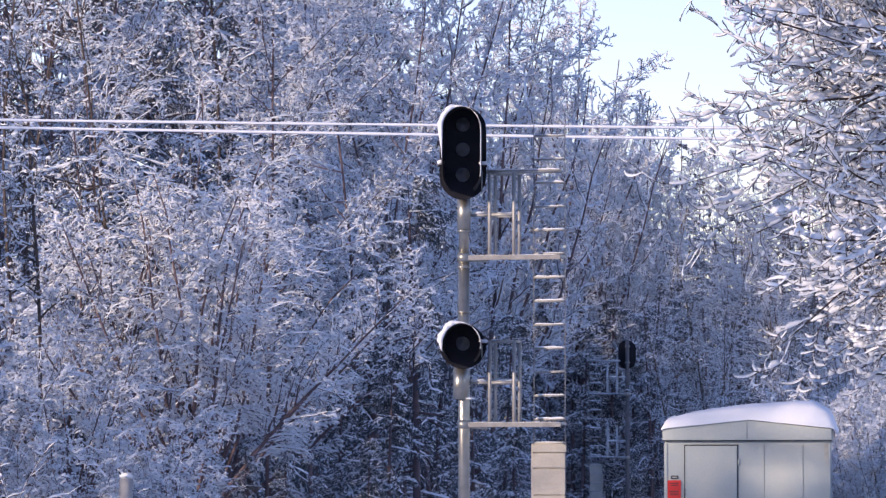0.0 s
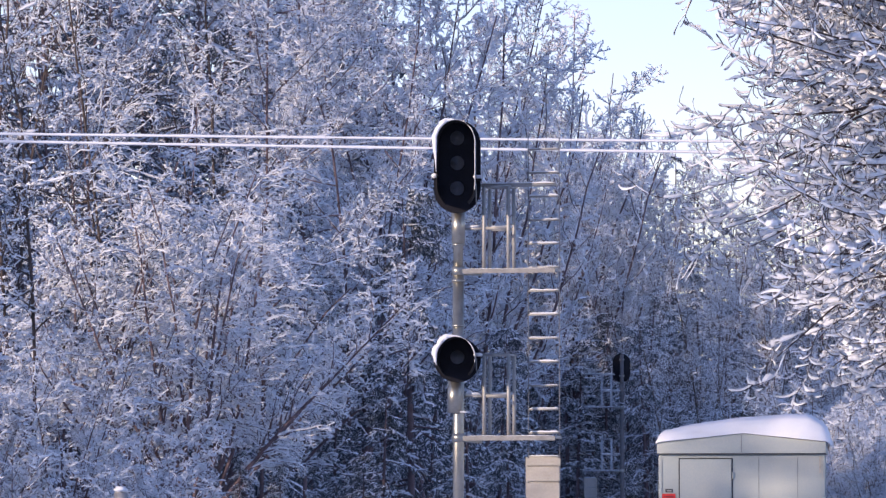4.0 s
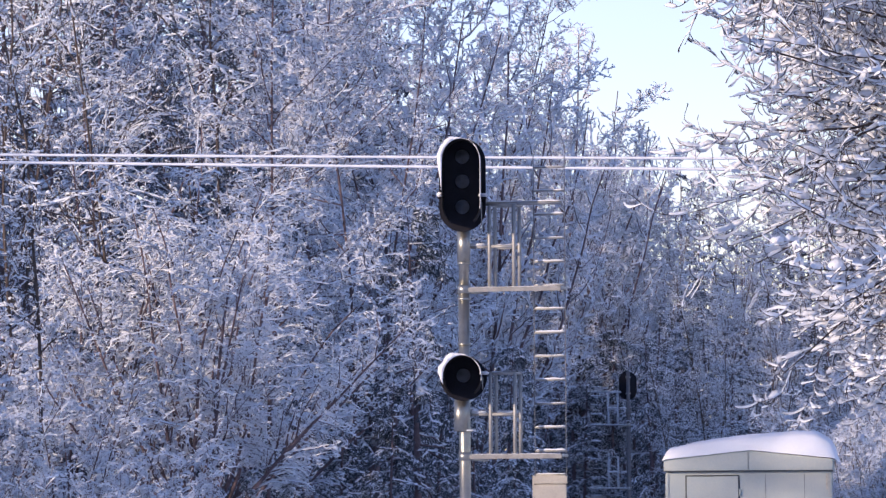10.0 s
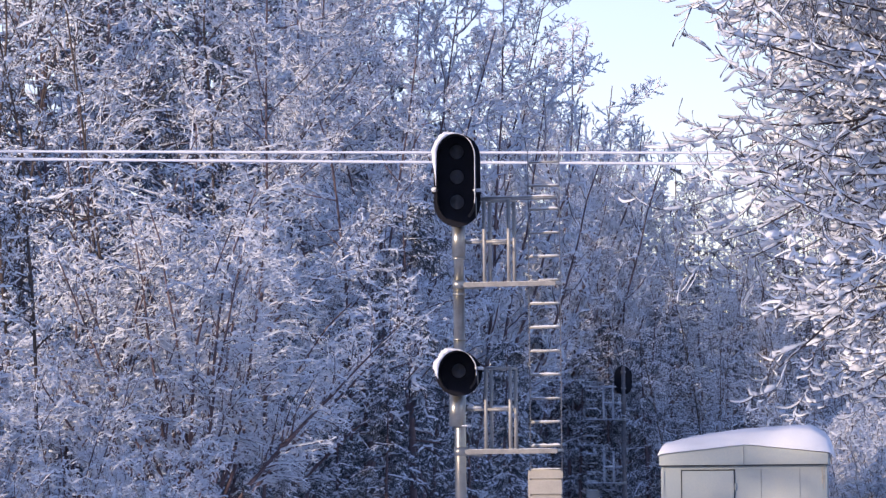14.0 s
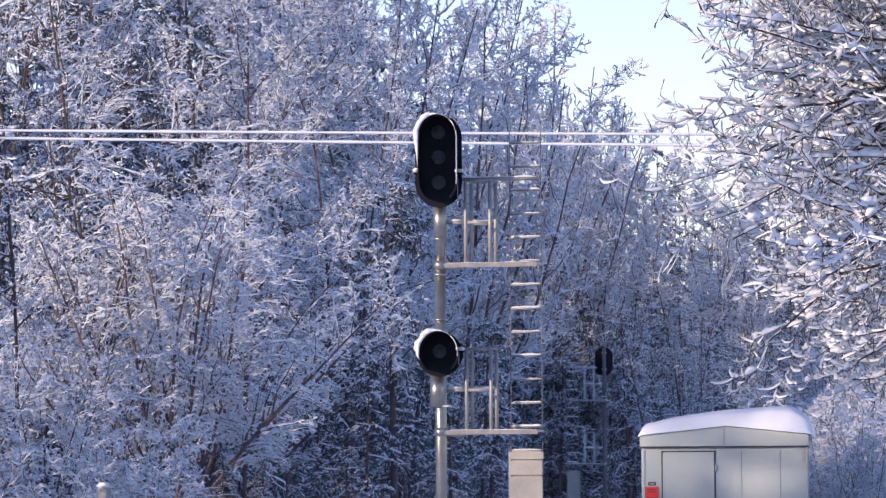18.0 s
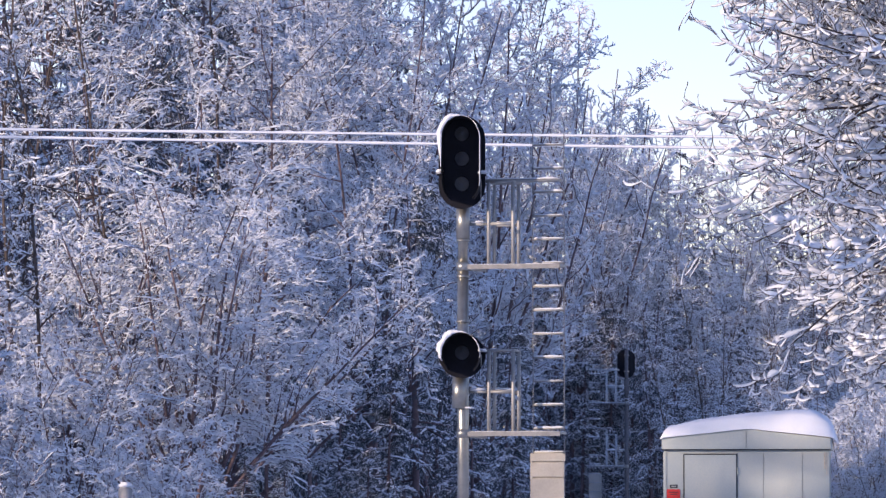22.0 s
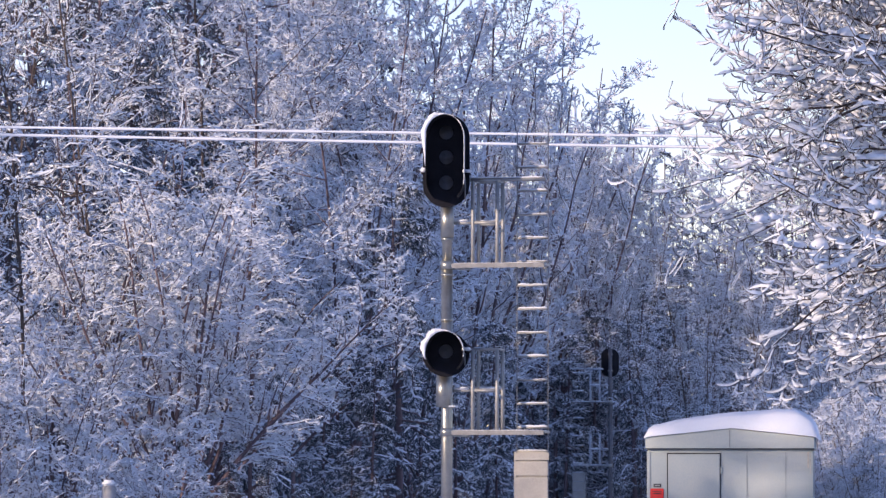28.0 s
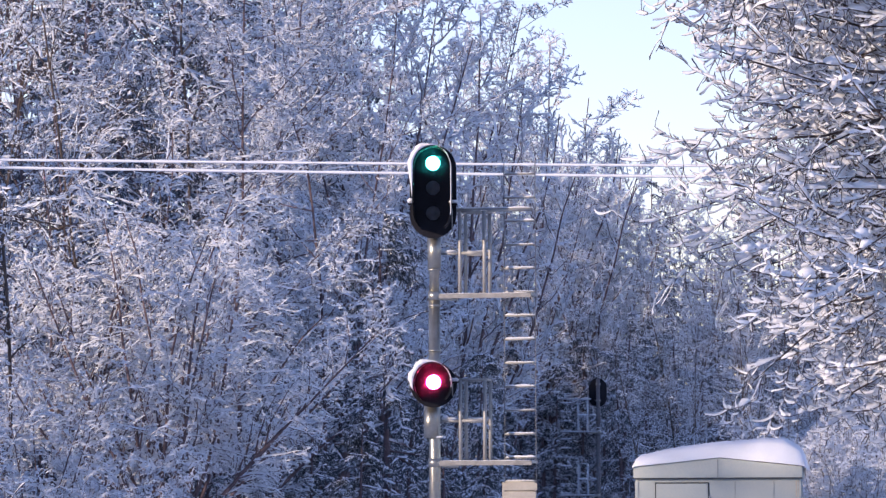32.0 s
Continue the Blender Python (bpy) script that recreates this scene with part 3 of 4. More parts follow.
def railway_signal(at, heads, label, keyed, tall=1.20, lamps=(0.365, 0.045, -0.28), metal=None, tube=None):
    metal, tube = metal or RAILING, tube or STEEL
    s = new("railway_signal")
    s.matrix_basis = at
    tagged(s, label, "railway signal", "signals beside the line")
    # mast in three pieces with collars
    part("mast", rod(bmesh.new(), (0, 0, 0), (0, 0, 4.42), 0.074, 20), tube, s, "tubular galvanised mast")
    part("upper_mast", rod(bmesh.new(), (0, 0, 4.42), (0, 0, 6.22), 0.064, 20), tube, s)
    part("sleeve", rod(bmesh.new(), (0, 0, 4.78), (0, 0, 5.22), 0.085, 20, 0.09), tube, s, "pipe sleeve under the head")
    for z in (1.1, 2.26, 3.72, 4.30, 4.42, 4.76):
        part("collar", rod(bmesh.new(), (0, 0, z - 0.016), (0, 0, z + 0.016), 0.084, 20), tube, s)
    part("base_plate", box(bmesh.new(), (0, 0, 0.02), (0.42, 0.42, 0.04), 0.006), tube, s)
    signal_head(s, 5.755, tall, lamps, (lamps[0], GREEN_LIT, "left"), keyed)
    if heads == 2:
        signal_head(s, 3.275, 0.58, (0.035,), (0.035, RED_LIT, "right"), keyed)
        part("lower_sleeve", rod(bmesh.new(), (-0.04, -0.05, 2.60), (-0.03, -0.05, 3.02), 0.095, 18), tube, s, "bulky junction sleeve")
        part("sleeve_snow", drift(0.03, 0.13, -0.1, 0.1, 2.60, 0.03, 5), SNOW, s)
    platform(s, 4.43, 1.08, True, metal)
    platform(s, 2.285, 1.06, False, metal)
    # ladder
    x0, x1, y = 0.845, 1.255, 0.36
    ladder = part("ladder", bmesh.new(), metal, s, "aluminium ladder with snow on its rungs")
    for x in (x0, x1):
        part("ladder_rail", box(bmesh.new(), (x, y, 3.1), (0.008, 0.03, 6.1), 0.002), KICK, ladder)
    for k in range(20):
        z = 6.0 - 0.305 * k
        part("rung", box(bmesh.new(), ((x0 + x1) / 2, y, z), (x1 - x0, 0.034, 0.022), 0.006), metal, ladder)
        if z > 1.9:
            part("rung_snow", drift(x0 + 0.02, x1 - 0.012, y - 0.026, y + 0.026, z + 0.012, 0.012 + 0.02 * ((k * 7) % 5) / 5, k), SNOW, ladder)
    guard = part("climb_guard", bmesh.new(), GUARD, s, "beige boards closing the ladder")
    for z, h in ((1.97, 0.10), (1.815, 0.19), (1.54, 0.33), (1.20, 0.33), (0.86, 0.33), (0.52, 0.33)):
        part("board", box(bmesh.new(), ((x0 + x1) / 2 + 0.005, y - 0.06, z), (x1 - x0 + 0.01 + 0.03 * (z > 1.95), 0.03, h - 0.006), 0.003), GUARD, guard, smooth=False)
    part("backing", box(bmesh.new(), ((x0 + x1) / 2, y - 0.034, 1.2), (x1 - x0 - 0.02, 0.012, 1.66), 0.002), GUARD, guard, smooth=False)
    part("board", box(bmesh.new(), (x0 - 0.012, y - 0.01, 1.2), (0.03, 0.10, 1.66), 0.003), GUARD, guard, smooth=False)
    return s


railway_signal(pose(0.269, 60.0, 0.0, 0, 0, -13), 2, "black two-headed railway signal on a galvanised mast, dusted with snow", True)
railway_signal(pose(6.24, 158.0, 0.0, 0, 0, 172), 1, "railway signal seen from behind, before dark snowy firs", False, 0.98, (0.26, -0.06), FROSTED, SHADED_TUBE)


# ---- the equipment cabin ----
def cabin(at):
    c = new("equipment_cabin")
    c.matrix_basis = at
    tagged(c, "pale grey metal railway equipment cabin with a shut door", "equipment cabin")
    w, d, h = 2.36, 2.3, 2.12
    part("body", box(bmesh.new(), (0, d / 2, h / 2 + 0.08), (w, d, h - 0.16), 0.012), CABIN, c, smooth=False)
    part("plinth", box(bmesh.new(), (0, d / 2, 0.08), (w + 0.06, d + 0.06, 0.16), 0.01), GUARD, c, smooth=False)
    # low gabled roof with a deep fascia
    bm = bmesh.new()
    prof = [(-1.21, h), (1.21, h), (1.21, h + 0.17), (0, h + 0.30), (-1.21, h + 0.17)]
    plate(bm, prof, -0.06, d + 0.06)
    bmesh.ops.bevel(bm, geom=bm.edges[:], offset=0.008, segments=2, affect="EDGES")
    roof = part("roof", bm, CABIN, c, "shallow gabled metal roof", smooth=False)
    part("drip_edge", box(bmesh.new(), (0, -0.066, h + 0.006), (2.42, 0.014, 0.018), 0.003), SEAM, roof, smooth=False)
    part("ridge_seam", box(bmesh.new(), (0, -0.064, h + 0.15), (0.008, 0.008, 0.25), 0.001), FAINT, roof, smooth=False)
    # door with a dark gasket
    dx, dw, dh = -0.515, 0.76, 1.88
    for x, z, sx, sz in ((dx - dw / 2, 1.12, 0.014, dh), (dx + dw / 2, 1.12, 0.016, dh), (dx, 1.12 + dh / 2, dw + 0.014, 0.016)):
        part("gasket", box(bmesh.new(), (x, -0.006, z), (sx, 0.016, sz), 0.002), SEAM, c, smooth=False)
    door = part("door", box(bmesh.new(), (dx, -0.012, 1.115), (dw - 0.02, 0.03, dh - 0.012), 0.006), CABIN, c, "flat metal door, shut", smooth=False)
    for z in (0.5, 1.15, 1.82):
        part("hinge", rod(bmesh.new(), (dx + dw / 2 + 0.012, -0.02, z - 0.05), (dx + dw / 2 + 0.012, -0.02, z + 0.05), 0.012, 8), CABIN, door)
    part("handle", box(bmesh.new(), (dx - dw / 2 + 0.07, -0.04, 1.05), (0.03, 0.03, 0.16), 0.008), STEEL, door, "small steel handle")
    for x in (0.245, 0.80):
        part("panel_seam", box(bmesh.new(), (x, -0.002, 1.1), (0.006, 0.008, 1.96), 0.001), FAINT, c, smooth=False)
    for x in (-1.165, 1.165):
        part("corner_trim", box(bmesh.new(), (x, 0.0, 1.1), (0.05, 0.03, 1.98), 0.006), CABIN, c, smooth=False)
    part("stain", box(bmesh.new(), (1.12, -0.004, 1.97), (0.022, 0.006, 0.24), 0.002), RUST, c, "pale streak below the eave", smooth=False)
    part("stain", box(bmesh.new(), (1.15, -0.018, 1.93), (0.012, 0.006, 0.32), 0.002), RUST, c, smooth=False)
    sign = part("warning_sign", box(bmesh.new(), (-1.045, -0.012, 1.42), (0.19, 0.012, 0.275), 0.002), RED, c, "small red enamel warning sign", smooth=False)
    for z, sw in ((1.515, 0.13), (1.485, 0.10), (1.40, 0.14), (1.375, 0.12), (1.35, 0.13)):
        part("lettering", box(bmesh.new(), (-1.045, -0.0195, z), (sw, 0.003, 0.011), 0.0), SEAM, sign, smooth=False)
    tag = part("number_tag", box(bmesh.new(), (-1.04, -0.005, 1.60), (0.11, 0.008, 0.05), 0.002), SEAM, c, "small dark tag", smooth=False)
    part("lettering", box(bmesh.new(), (-1.04, -0.011, 1.60), (0.07, 0.002, 0.02), 0.0), GUARD, tag, smooth=False)
    return c


def roof_snow(at, base):
    """A thick cushion of snow on a shallow roof, heavier to one side and bulging over the eave."""
    nx, ny = 44, 24
    w, d = 2.52, 2.5
    v = []
    for top in (1, 0):
        for j in range(ny):
            for i in range(nx):
                u, s = i / (nx - 1) * 2 - 1, j / (ny - 1) * 2 - 1
                x, yy = u * w / 2, s * d / 2
                roof = 0.13 * (1 - abs(u))
                edge = max(0.0, (1 - abs(s) ** 6)) ** 0.4
                crest = float(np.interp(u, (-1, -0.97, -0.92, -0.6, 0, 0.5, 0.75, 0.9, 0.97, 1.0), (0.02, 0.12, 0.17, 0.26, 0.36, 0.41, 0.385, 0.28, 0.16, 0.02)))
                deep = max(0.0, crest - roof) * (1 + 0.07 * noise.noise((x * 1.4, yy * 1.4, 4)))
                z = roof + 0.012 + (deep * edge + 0.010 * noise.noise((x * 7, yy * 7, 1)) if top else -0.01)
                v.append((x + 0.03, d / 2 - 0.1 + yy, base + z - 0.05 * max(0.0, abs(u) - 0.95) * 20 * (1 if u > 0 else 0.3)))
    n = nx * ny
    i, j = np.arange(ny - 1)[:, None] * nx, np.arange(nx - 1)[None]
    q = np.stack([i + j, i + j + 1, i + j + 1 + nx, i + j + nx], -1).reshape(-1, 4)
    q2 = q[:, ::-1] + n
    rim = list(range(nx)) + [nx * k + nx - 1 for k in range(1, ny)] + [nx * (ny - 1) + k for k in range(nx - 2, -1, -1)] + [nx * k for k in range(ny - 2, 0, -1)]
    side = np.array([(a, a + n, b + n, b) for a, b in zip(rim, rim[1:] + rim[:1])])
    tagged(place("roof_snow", raw_mesh("roof_snow", np.array(v), np.concatenate([q, q2, side]), SNOW), at=at), "thick smooth snow lying on the cabin roof", "snow")


CABIN_AT = pose(4.36, 67.0, 0.0, 0, 0, -5.5)
cabin(CABIN_AT)
roof_snow(CABIN_AT, 2.29)


# ---- overhead cables ----
def cable(x0, z0, x1, z1, y, seed):
    rng = np.random.default_rng(seed)
    n = 400
    xs = np.linspace(-42, 42, n)
    zs = z0 + (z1 - z0) * (xs - x0) / (x1 - x0) + 0.00022 * xs ** 2
    line = np.stack([xs, np.full(n, y), zs], -1)[None]
    c = new("overhead_cable")
    tagged(c, "overhead cable sleeved in bright snow", "cable", "pair of overhead cables")
    place("wire", raw_mesh("wire", *tubes(line, np.full((1, n), 0.008), 6), WIRE), c)
    thick = 0.021 * (1 + 0.12 * rng.normal(size=(1, n)))
    lifted = line + np.array((0, 0, 0.008))
    place("snow", raw_mesh("snow", *tubes(lifted, thick, 6), SNOW), c, "sleeve of clinging snow")


cable(-6.07, 6.505, 2.45, 6.415, 64.2, 1)
cable(-6.07, 6.385, 2.45, 6.255, 64.0, 2)


def cable_pole(x):
    p = new("cable_pole")
    p.matrix_basis = pose(x, 64.1, -0.05)
    tagged(p, "plain weathered timber pole carrying the cables", "utility pole", "poles of the cables")
    part("pole", rod(bmesh.new(), (0, 0, 0), (0, 0, 8.0), 0.15, 12, 0.1), WOOD, p)
    part("cap_snow", rod(bmesh.new(), (0, 0, 8.0), (0, 0, 8.06), 0.1, 12, 0.05), SNOW, p)


cable_pole(-42), cable_pole(42)


def marker_post(x, y):
    p = new("marker_post")
    p.matrix_basis = pose(x, y, land(x, y) - 0.05, 0, 1, 20)
    tagged(p, "weathered timber marker post capped with snow", "post")
    part("post", box(bmesh.new(), (0, 0, 0.53), (0.15, 0.15, 1.06), 0.012), PALE_WOOD, p)
    part("snow_cap", box(bmesh.new(), (0, 0, 1.09), (0.165, 0.165, 0.09), 0.035), SNOW, p)


marker_post(-4.22, 62.0)


# ---- the wood ----
FINE = {"from": 1, "width": (0.012, 0.0115, 0.0105), "height": (0.019, 0.018, 0.017), "lumps": 0.35, "trunk": True, "cling": 0.4}


def leafless(seed, height, bark, snow=FINE, limbs=18, lift=0.05, spread=55, counts=(10, 8, 5), thick=0.032, low=0.10, buried=True, reach=1.0):
    """A tall leafless tree: limbs, branches, sprays and crooked twigs."""
    r = np.random.default_rng(seed)
    stems = [((0, 0, 0), (r.normal(0, .06), r.normal(0, .06), 1), height * 0.92, thick * height / 10)]
    levels = [
        dict(k=limbs, span=(low, 0.98), angle=spread, spread=14, ratio=(0.26 * reach, 0.44 * reach), taper=0.45, n=9, wiggle=0.16, lift=lift, thick=0.034, sides=5, tip=0.2),
        dict(k=counts[0], span=(0.10, 1.0), angle=50, spread=20, ratio=(0.26, 0.46), taper=0.45, n=7, wiggle=0.27, lift=lift * 0.7, thick=0.014, tip=0.4, least=0.3),
        dict(k=counts[1], span=(0.08, 1.0), angle=55, spread=24, ratio=(0.26, 0.46), taper=0.4, n=5, wiggle=0.42, lift=0.03, thick=0.008, thin=0.005, least=0.16, sides=2),
        dict(k=counts[2], span=(0.1, 1.0), angle=66, spread=28, ratio=(0.28, 0.58), taper=0.2, n=5, wiggle=0.55, curl=1.2, lift=0.08, thick=0.006, thin=0.0045, least=0.08, sides=2, buried=buried),
    ]
    return grow(seed, stems, levels, snow, bark)


def vase_tree(seed, height, bark):
    """A tree that forks low into long rising limbs, with an open crown of upturned twigs."""
    r = np.random.default_rng(seed)
    stems = [((0, 0, 0), (0, 0, 1), height * 0.3, 0.10)]
    for tip in (-25, -19, -13, -7, -1, 5, 11, 17, 23):
        a = radians(tip + r.normal(0, 1.5))
        stems.append(((0, r.normal(0, 0.15), height * r.uniform(0.12, 0.26)), (math.sin(a), r.normal(0, 0.2), math.cos(a)), height * (0.88 - 0.26 * (tip / 25) ** 2 + r.normal(0, 0.02)), 0.05))
    levels = [
        dict(k=15, span=(0.16, 0.98), angle=44, spread=12, ratio=(0.13, 0.25), taper=0.25, n=8, wiggle=0.18, lift=0.05, thick=0.027, sides=4, tip=0.3),
        dict(k=9, span=(0.10, 1.0), angle=44, spread=16, ratio=(0.26, 0.48), taper=0.4, n=6, wiggle=0.24, lift=0.09, thick=0.009, thin=0.005, least=0.25, sides=2),
        dict(k=5, span=(0.12, 1.0), angle=48, spread=20, ratio=(0.30, 0.55), taper=0.3, n=5, wiggle=0.34, curl=0.5, lift=0.09, thick=0.006, thin=0.004, least=0.12, sides=2, buried=True),
    ]
    return grow(seed, stems, levels, dict(FINE, width=(0.024, 0.020, 0.018), height=(0.034, 0.029, 0.026), cling=0.7, **{"from": 0}), bark, stem_lift=0.03, sway=0.09)


def fan_tree(seed, bark, reach=1.0):
    """A broad old shrub whose bare stems fan out of one foot and end in drooping sprays of snow."""
    r = np.random.default_rng(seed)
    stems = []
    for i, tip in enumerate((-52, -41, -31, -21, -11, -2, 7, 15, 24, 33, 41)):
        a = radians(tip + r.normal(0, 4))
        stems.append(((0.05 * (i - 5), r.normal(0, 0.2), 0), (math.sin(a), r.normal(0, 0.32), math.cos(a)), reach * (2.9 + 2.1 * math.cos(a) + r.normal(0, 0.3)), 0.034))
    levels = [
        dict(k=14, span=(0.2, 1.0), angle=46, spread=16, ratio=(0.18, 0.34), taper=0.35, n=8, wiggle=0.15, lift=(0.03, -0.07), thick=0.017, sides=4, tip=0.3),
        dict(k=8, span=(0.10, 1.0), angle=50, spread=20, ratio=(0.26, 0.44), taper=0.4, n=6, wiggle=0.3, lift=-0.05, thick=0.008, thin=0.005, least=0.24, sides=2),
        dict(k=5, span=(0.08, 1.0), angle=55, spread=22, ratio=(0.26, 0.5), taper=0.2, n=5, wiggle=0.42, curl=0.7, lift=-0.03, thick=0.005, thin=0.004, least=0.11, sides=2, buried=True),
    ]
    return grow(seed, stems, levels, dict(FINE, **{"from": 0}), bark, sway=0.07, stem_lift=0.012)


def thicket(seed, height, stems_n, bark, snow=FINE, lean=0.45, droop=-0.02, toward=(0, 0), counts=(10, 8, 5)):
    """A many-stemmed bush whose outer twigs bend under snow."""
    r = np.random.default_rng(seed)
    stems = []
    for i in range(stems_n):
        a = 2 * math.pi * (i + r.random() * 0.7) / stems_n
        q = lean * r.uniform(0.4, 1.2)
        stems.append(((0.12 * math.cos(a), 0.12 * math.sin(a), 0), (q * math.cos(a) + toward[0], q * math.sin(a) + toward[1], 1), height * r.uniform(0.75, 1.1), 0.024 * height / 5))
    levels = [
        dict(k=counts[0], span=(0.10, 1.0), angle=45, spread=16, ratio=(0.26, 0.45), taper=0.4, n=8, wiggle=0.2, lift=(0.03, droop * 1.5), thick=0.011, sides=4, tip=0.3),
        dict(k=counts[1], span=(0.12, 1.0), angle=46, spread=20, ratio=(0.3, 0.5), taper=0.4, n=6, wiggle=0.4, lift=droop, thick=0.007, thin=0.004, least=0.24),
        dict(k=counts[2], span=(0.08, 1.0), angle=58, spread=24, ratio=(0.24, 0.5), taper=0.2, n=5, wiggle=0.45, curl=0.9, lift=droop, thick=0.004, thin=0.003, least=0.11, sides=2, buried=True),
    ]
    return grow(seed, stems, levels, dict(snow, **{"from": 0}), bark)


def fir(seed, height, pad=1.0, boughs=9, counts=(11, 4), n=(7, 4), needle=0.019, bare=0.35):
    """A fir with drooping boughs, flat sprays of dark needles and pads of snow on them."""
    snow = {"from": 0, "width": (0.026 * pad, 0.026 * pad, 0.019 * pad), "height": (0.03 * pad, 0.026 * pad, 0.02 * pad), "lumps": 0.55, "bare": bare, "cling": 0.5}
    stems = [((0, 0, 0), (0, 0, 1), height, 0.012 * height)]
    levels = [
        dict(k=int(height * boughs), span=(0.03, 0.99), angle=86, spread=10, ratio=(0.24, 0.36), taper=0.8, n=n[0], wiggle=0.14, lift=-0.13, thick=0.022, sides=4, tip=0.25, least=0.25),
        dict(k=counts[0], span=(0.12, 1.0), angle=54, spread=13, ratio=(0.24, 0.40), taper=0.5, flat=0.65, n=n[1], wiggle=0.24, lift=-0.22, thick=max(0.012, needle), thin=0.008 if counts[1] else needle, tip=0.6, least=0.18),
        dict(k=counts[1], span=(0.10, 0.98), angle=50, spread=18, ratio=(0.34, 0.56), taper=0.3, flat=0.5, n=3, wiggle=0.3, lift=-0.38, thick=needle, thin=needle * 0.7, tip=0.6, least=0.10),
    ]
    return grow(seed, stems, levels[:1 + sum(c > 0 for c in counts)], snow, BARK, NEEDLE, 1, sway=0.012, top=0.05)


TREE_LABEL = "tall leafless tree, every twig edged with snow"
BUSH_LABEL = "many-stemmed leafless bush bowed under fresh snow"
FIR_LABEL = "dark green fir with drooping boughs padded by snow"

talls = [leafless(11, 11.5, BARK, low=0.25, counts=(10, 8, 4)), leafless(12, 12.0, BARK_RED, low=0.3, counts=(10, 8, 4))]
LUMPY = dict(FINE, width=(0.018, 0.016, 0.015), height=(0.031, 0.028, 0.026), lumps=0.4, pillow=True, lumps_from=4, stay=0.85, bare=0.15, twig_bare=0.38, sides=5)
chunky = leafless(15, 11.5, BARK_BROWN, LUMPY, counts=(8, 6, 3))
for x, y, turn, size in ((-6.2, 72, 10, 1.0), (-7.9, 80, 240, 1.1), (-5.3, 76, 100, 1.0), (-6.9, 77.5, 300, 1.05), (-4.5, 80, 190, 1.1)):
    plant("tree", chunky, standing(x, y, turn, size), "leafless tree with coarse lumps of sunlit snow", "tree", "leafless wood")
plant("tree", leafless(16, 10.5, BARK_BROWN, LUMPY, limbs=30, spread=48, lift=0.06, counts=(5, 4, 2), low=0.25, reach=0.24), standing(-5.7, 66.5, 30), "slender young tree crusted with lumps of sunlit snow", "tree", "leafless wood")
slim = leafless(14, 12.0, BARK, dict(FINE, width=(0.011, 0.010), height=(0.017, 0.016)), limbs=20, lift=0.09, spread=33, counts=(8, 6, 2), low=0.25, buried=True, reach=0.68)
for k, x, y, turn, size in ((1, -2.9, 77, 200, 0.98), (0, -1.5, 83, 140, 1.04), (1, -1.6, 89, 300, 1.05),
                            (1, -6.9, 86, 170, 1.15), (1, -2.6, 92, 20, 1.2), (0, -0.8, 97, 100, 1.2)):
    plant("tree", talls[k], standing(x, y, turn, size), TREE_LABEL, "tree", "leafless wood")
for x, y, turn, size in ((-0.1, 97, 0, 1.2), (-0.1, 104, 250, 1.1), (6.9, 168, 60, 1.5), (3.6, 173, 140, 1.38), (3.5, 184, 200, 1.3), (6.1, 178, 302, 1.42), (7.8, 167, 30, 1.1), (7.6, 182, 100, 1.1), (-0.4, 108, 200, 1.25), (-4.6, 104, 40, 1.3), (-3.0, 106, 160, 1.3), (-6.2, 102, 280, 1.3), (-8.0, 90, 100, 1.1), (3.1, 163, 220, 1.2)):
    plant("tree", slim, standing(x, y, turn, size), "slender leafless tree with an open snowy crown", "tree", "leafless wood")

fans = [fan_tree(25, BARK), fan_tree(26, BARK, 0.9)]
for k, x, y, turn, size in ((0, -3.75, 70, 0, 1.0), (0, -3.75, 73, 8, 0.95), (1, -5.9, 74, 180, 1.05), (1, -4.0, 78, 180, 1.15)):
    plant("bush", fans[k], standing(x, y, turn, size), "broad many-stemmed bush fanning out, its sprays bowed by snow", "bush", "bushes at the wood's edge")
vase = vase_tree(27, 12.0, BARK)
for x, y, turn, size in ((5.3, 170, 175, 1.2), (3.9, 169, 0, 1.42), (-1.0, 99, 300, 1.05), (0.8, 104, 0, 0.97),
                         (4.2, 180, 160, 1.25), (5.3, 182, 10, 1.15), (7.3, 178, 250, 1.1)):
    plant("tree", vase, standing(x, y, turn, size), "leafless tree forking low into rising snowy limbs", "tree", "leafless wood")

for k, x, y, turn, size in ((0, 3.2, 171, 30, 1.4), (1, 2.0, 174, 310, 1.4)):
    plant("tree", talls[k], standing(x, y, turn, size), TREE_LABEL, "tree", "leafless wood")

bushes = [thicket(21, 6.2, 6, BARK, lean=0.4, toward=(0.28, -0.05), droop=-0.07), thicket(22, 3.6, 8, BARK_RED, lean=0.7, droop=-0.10, counts=(8, 6, 4))]
for k, x, y, turn, size in ((1, -5.2, 65.5, 40, 0.85), (1, -6.4, 65, 200, 0.95), (1, -7.4, 68, 130, 1.1), (0, -5.9, 75, 350, 1.1)):
    plant("bush", bushes[k], standing(x, y, turn, size), BUSH_LABEL, "bush", "bushes at the wood's edge")

brush = thicket(23, 1.5, 11, BARK_RED, lean=1.0, droop=-0.08, counts=(5, 5, 3))
for x, y, turn, size in ((-5.9, 63.4, 0, 1.0), (-4.9, 63.2, 70, 0.9), (-3.7, 64.2, 150, 0.85), (-4.2, 66.5, 30, 1.1), (-6.8, 64.6, 110, 1.2)):
    plant("bush", brush, standing(x, y, turn, size), "low brushwood buried in fresh snow", "bush", "brushwood on the bank")


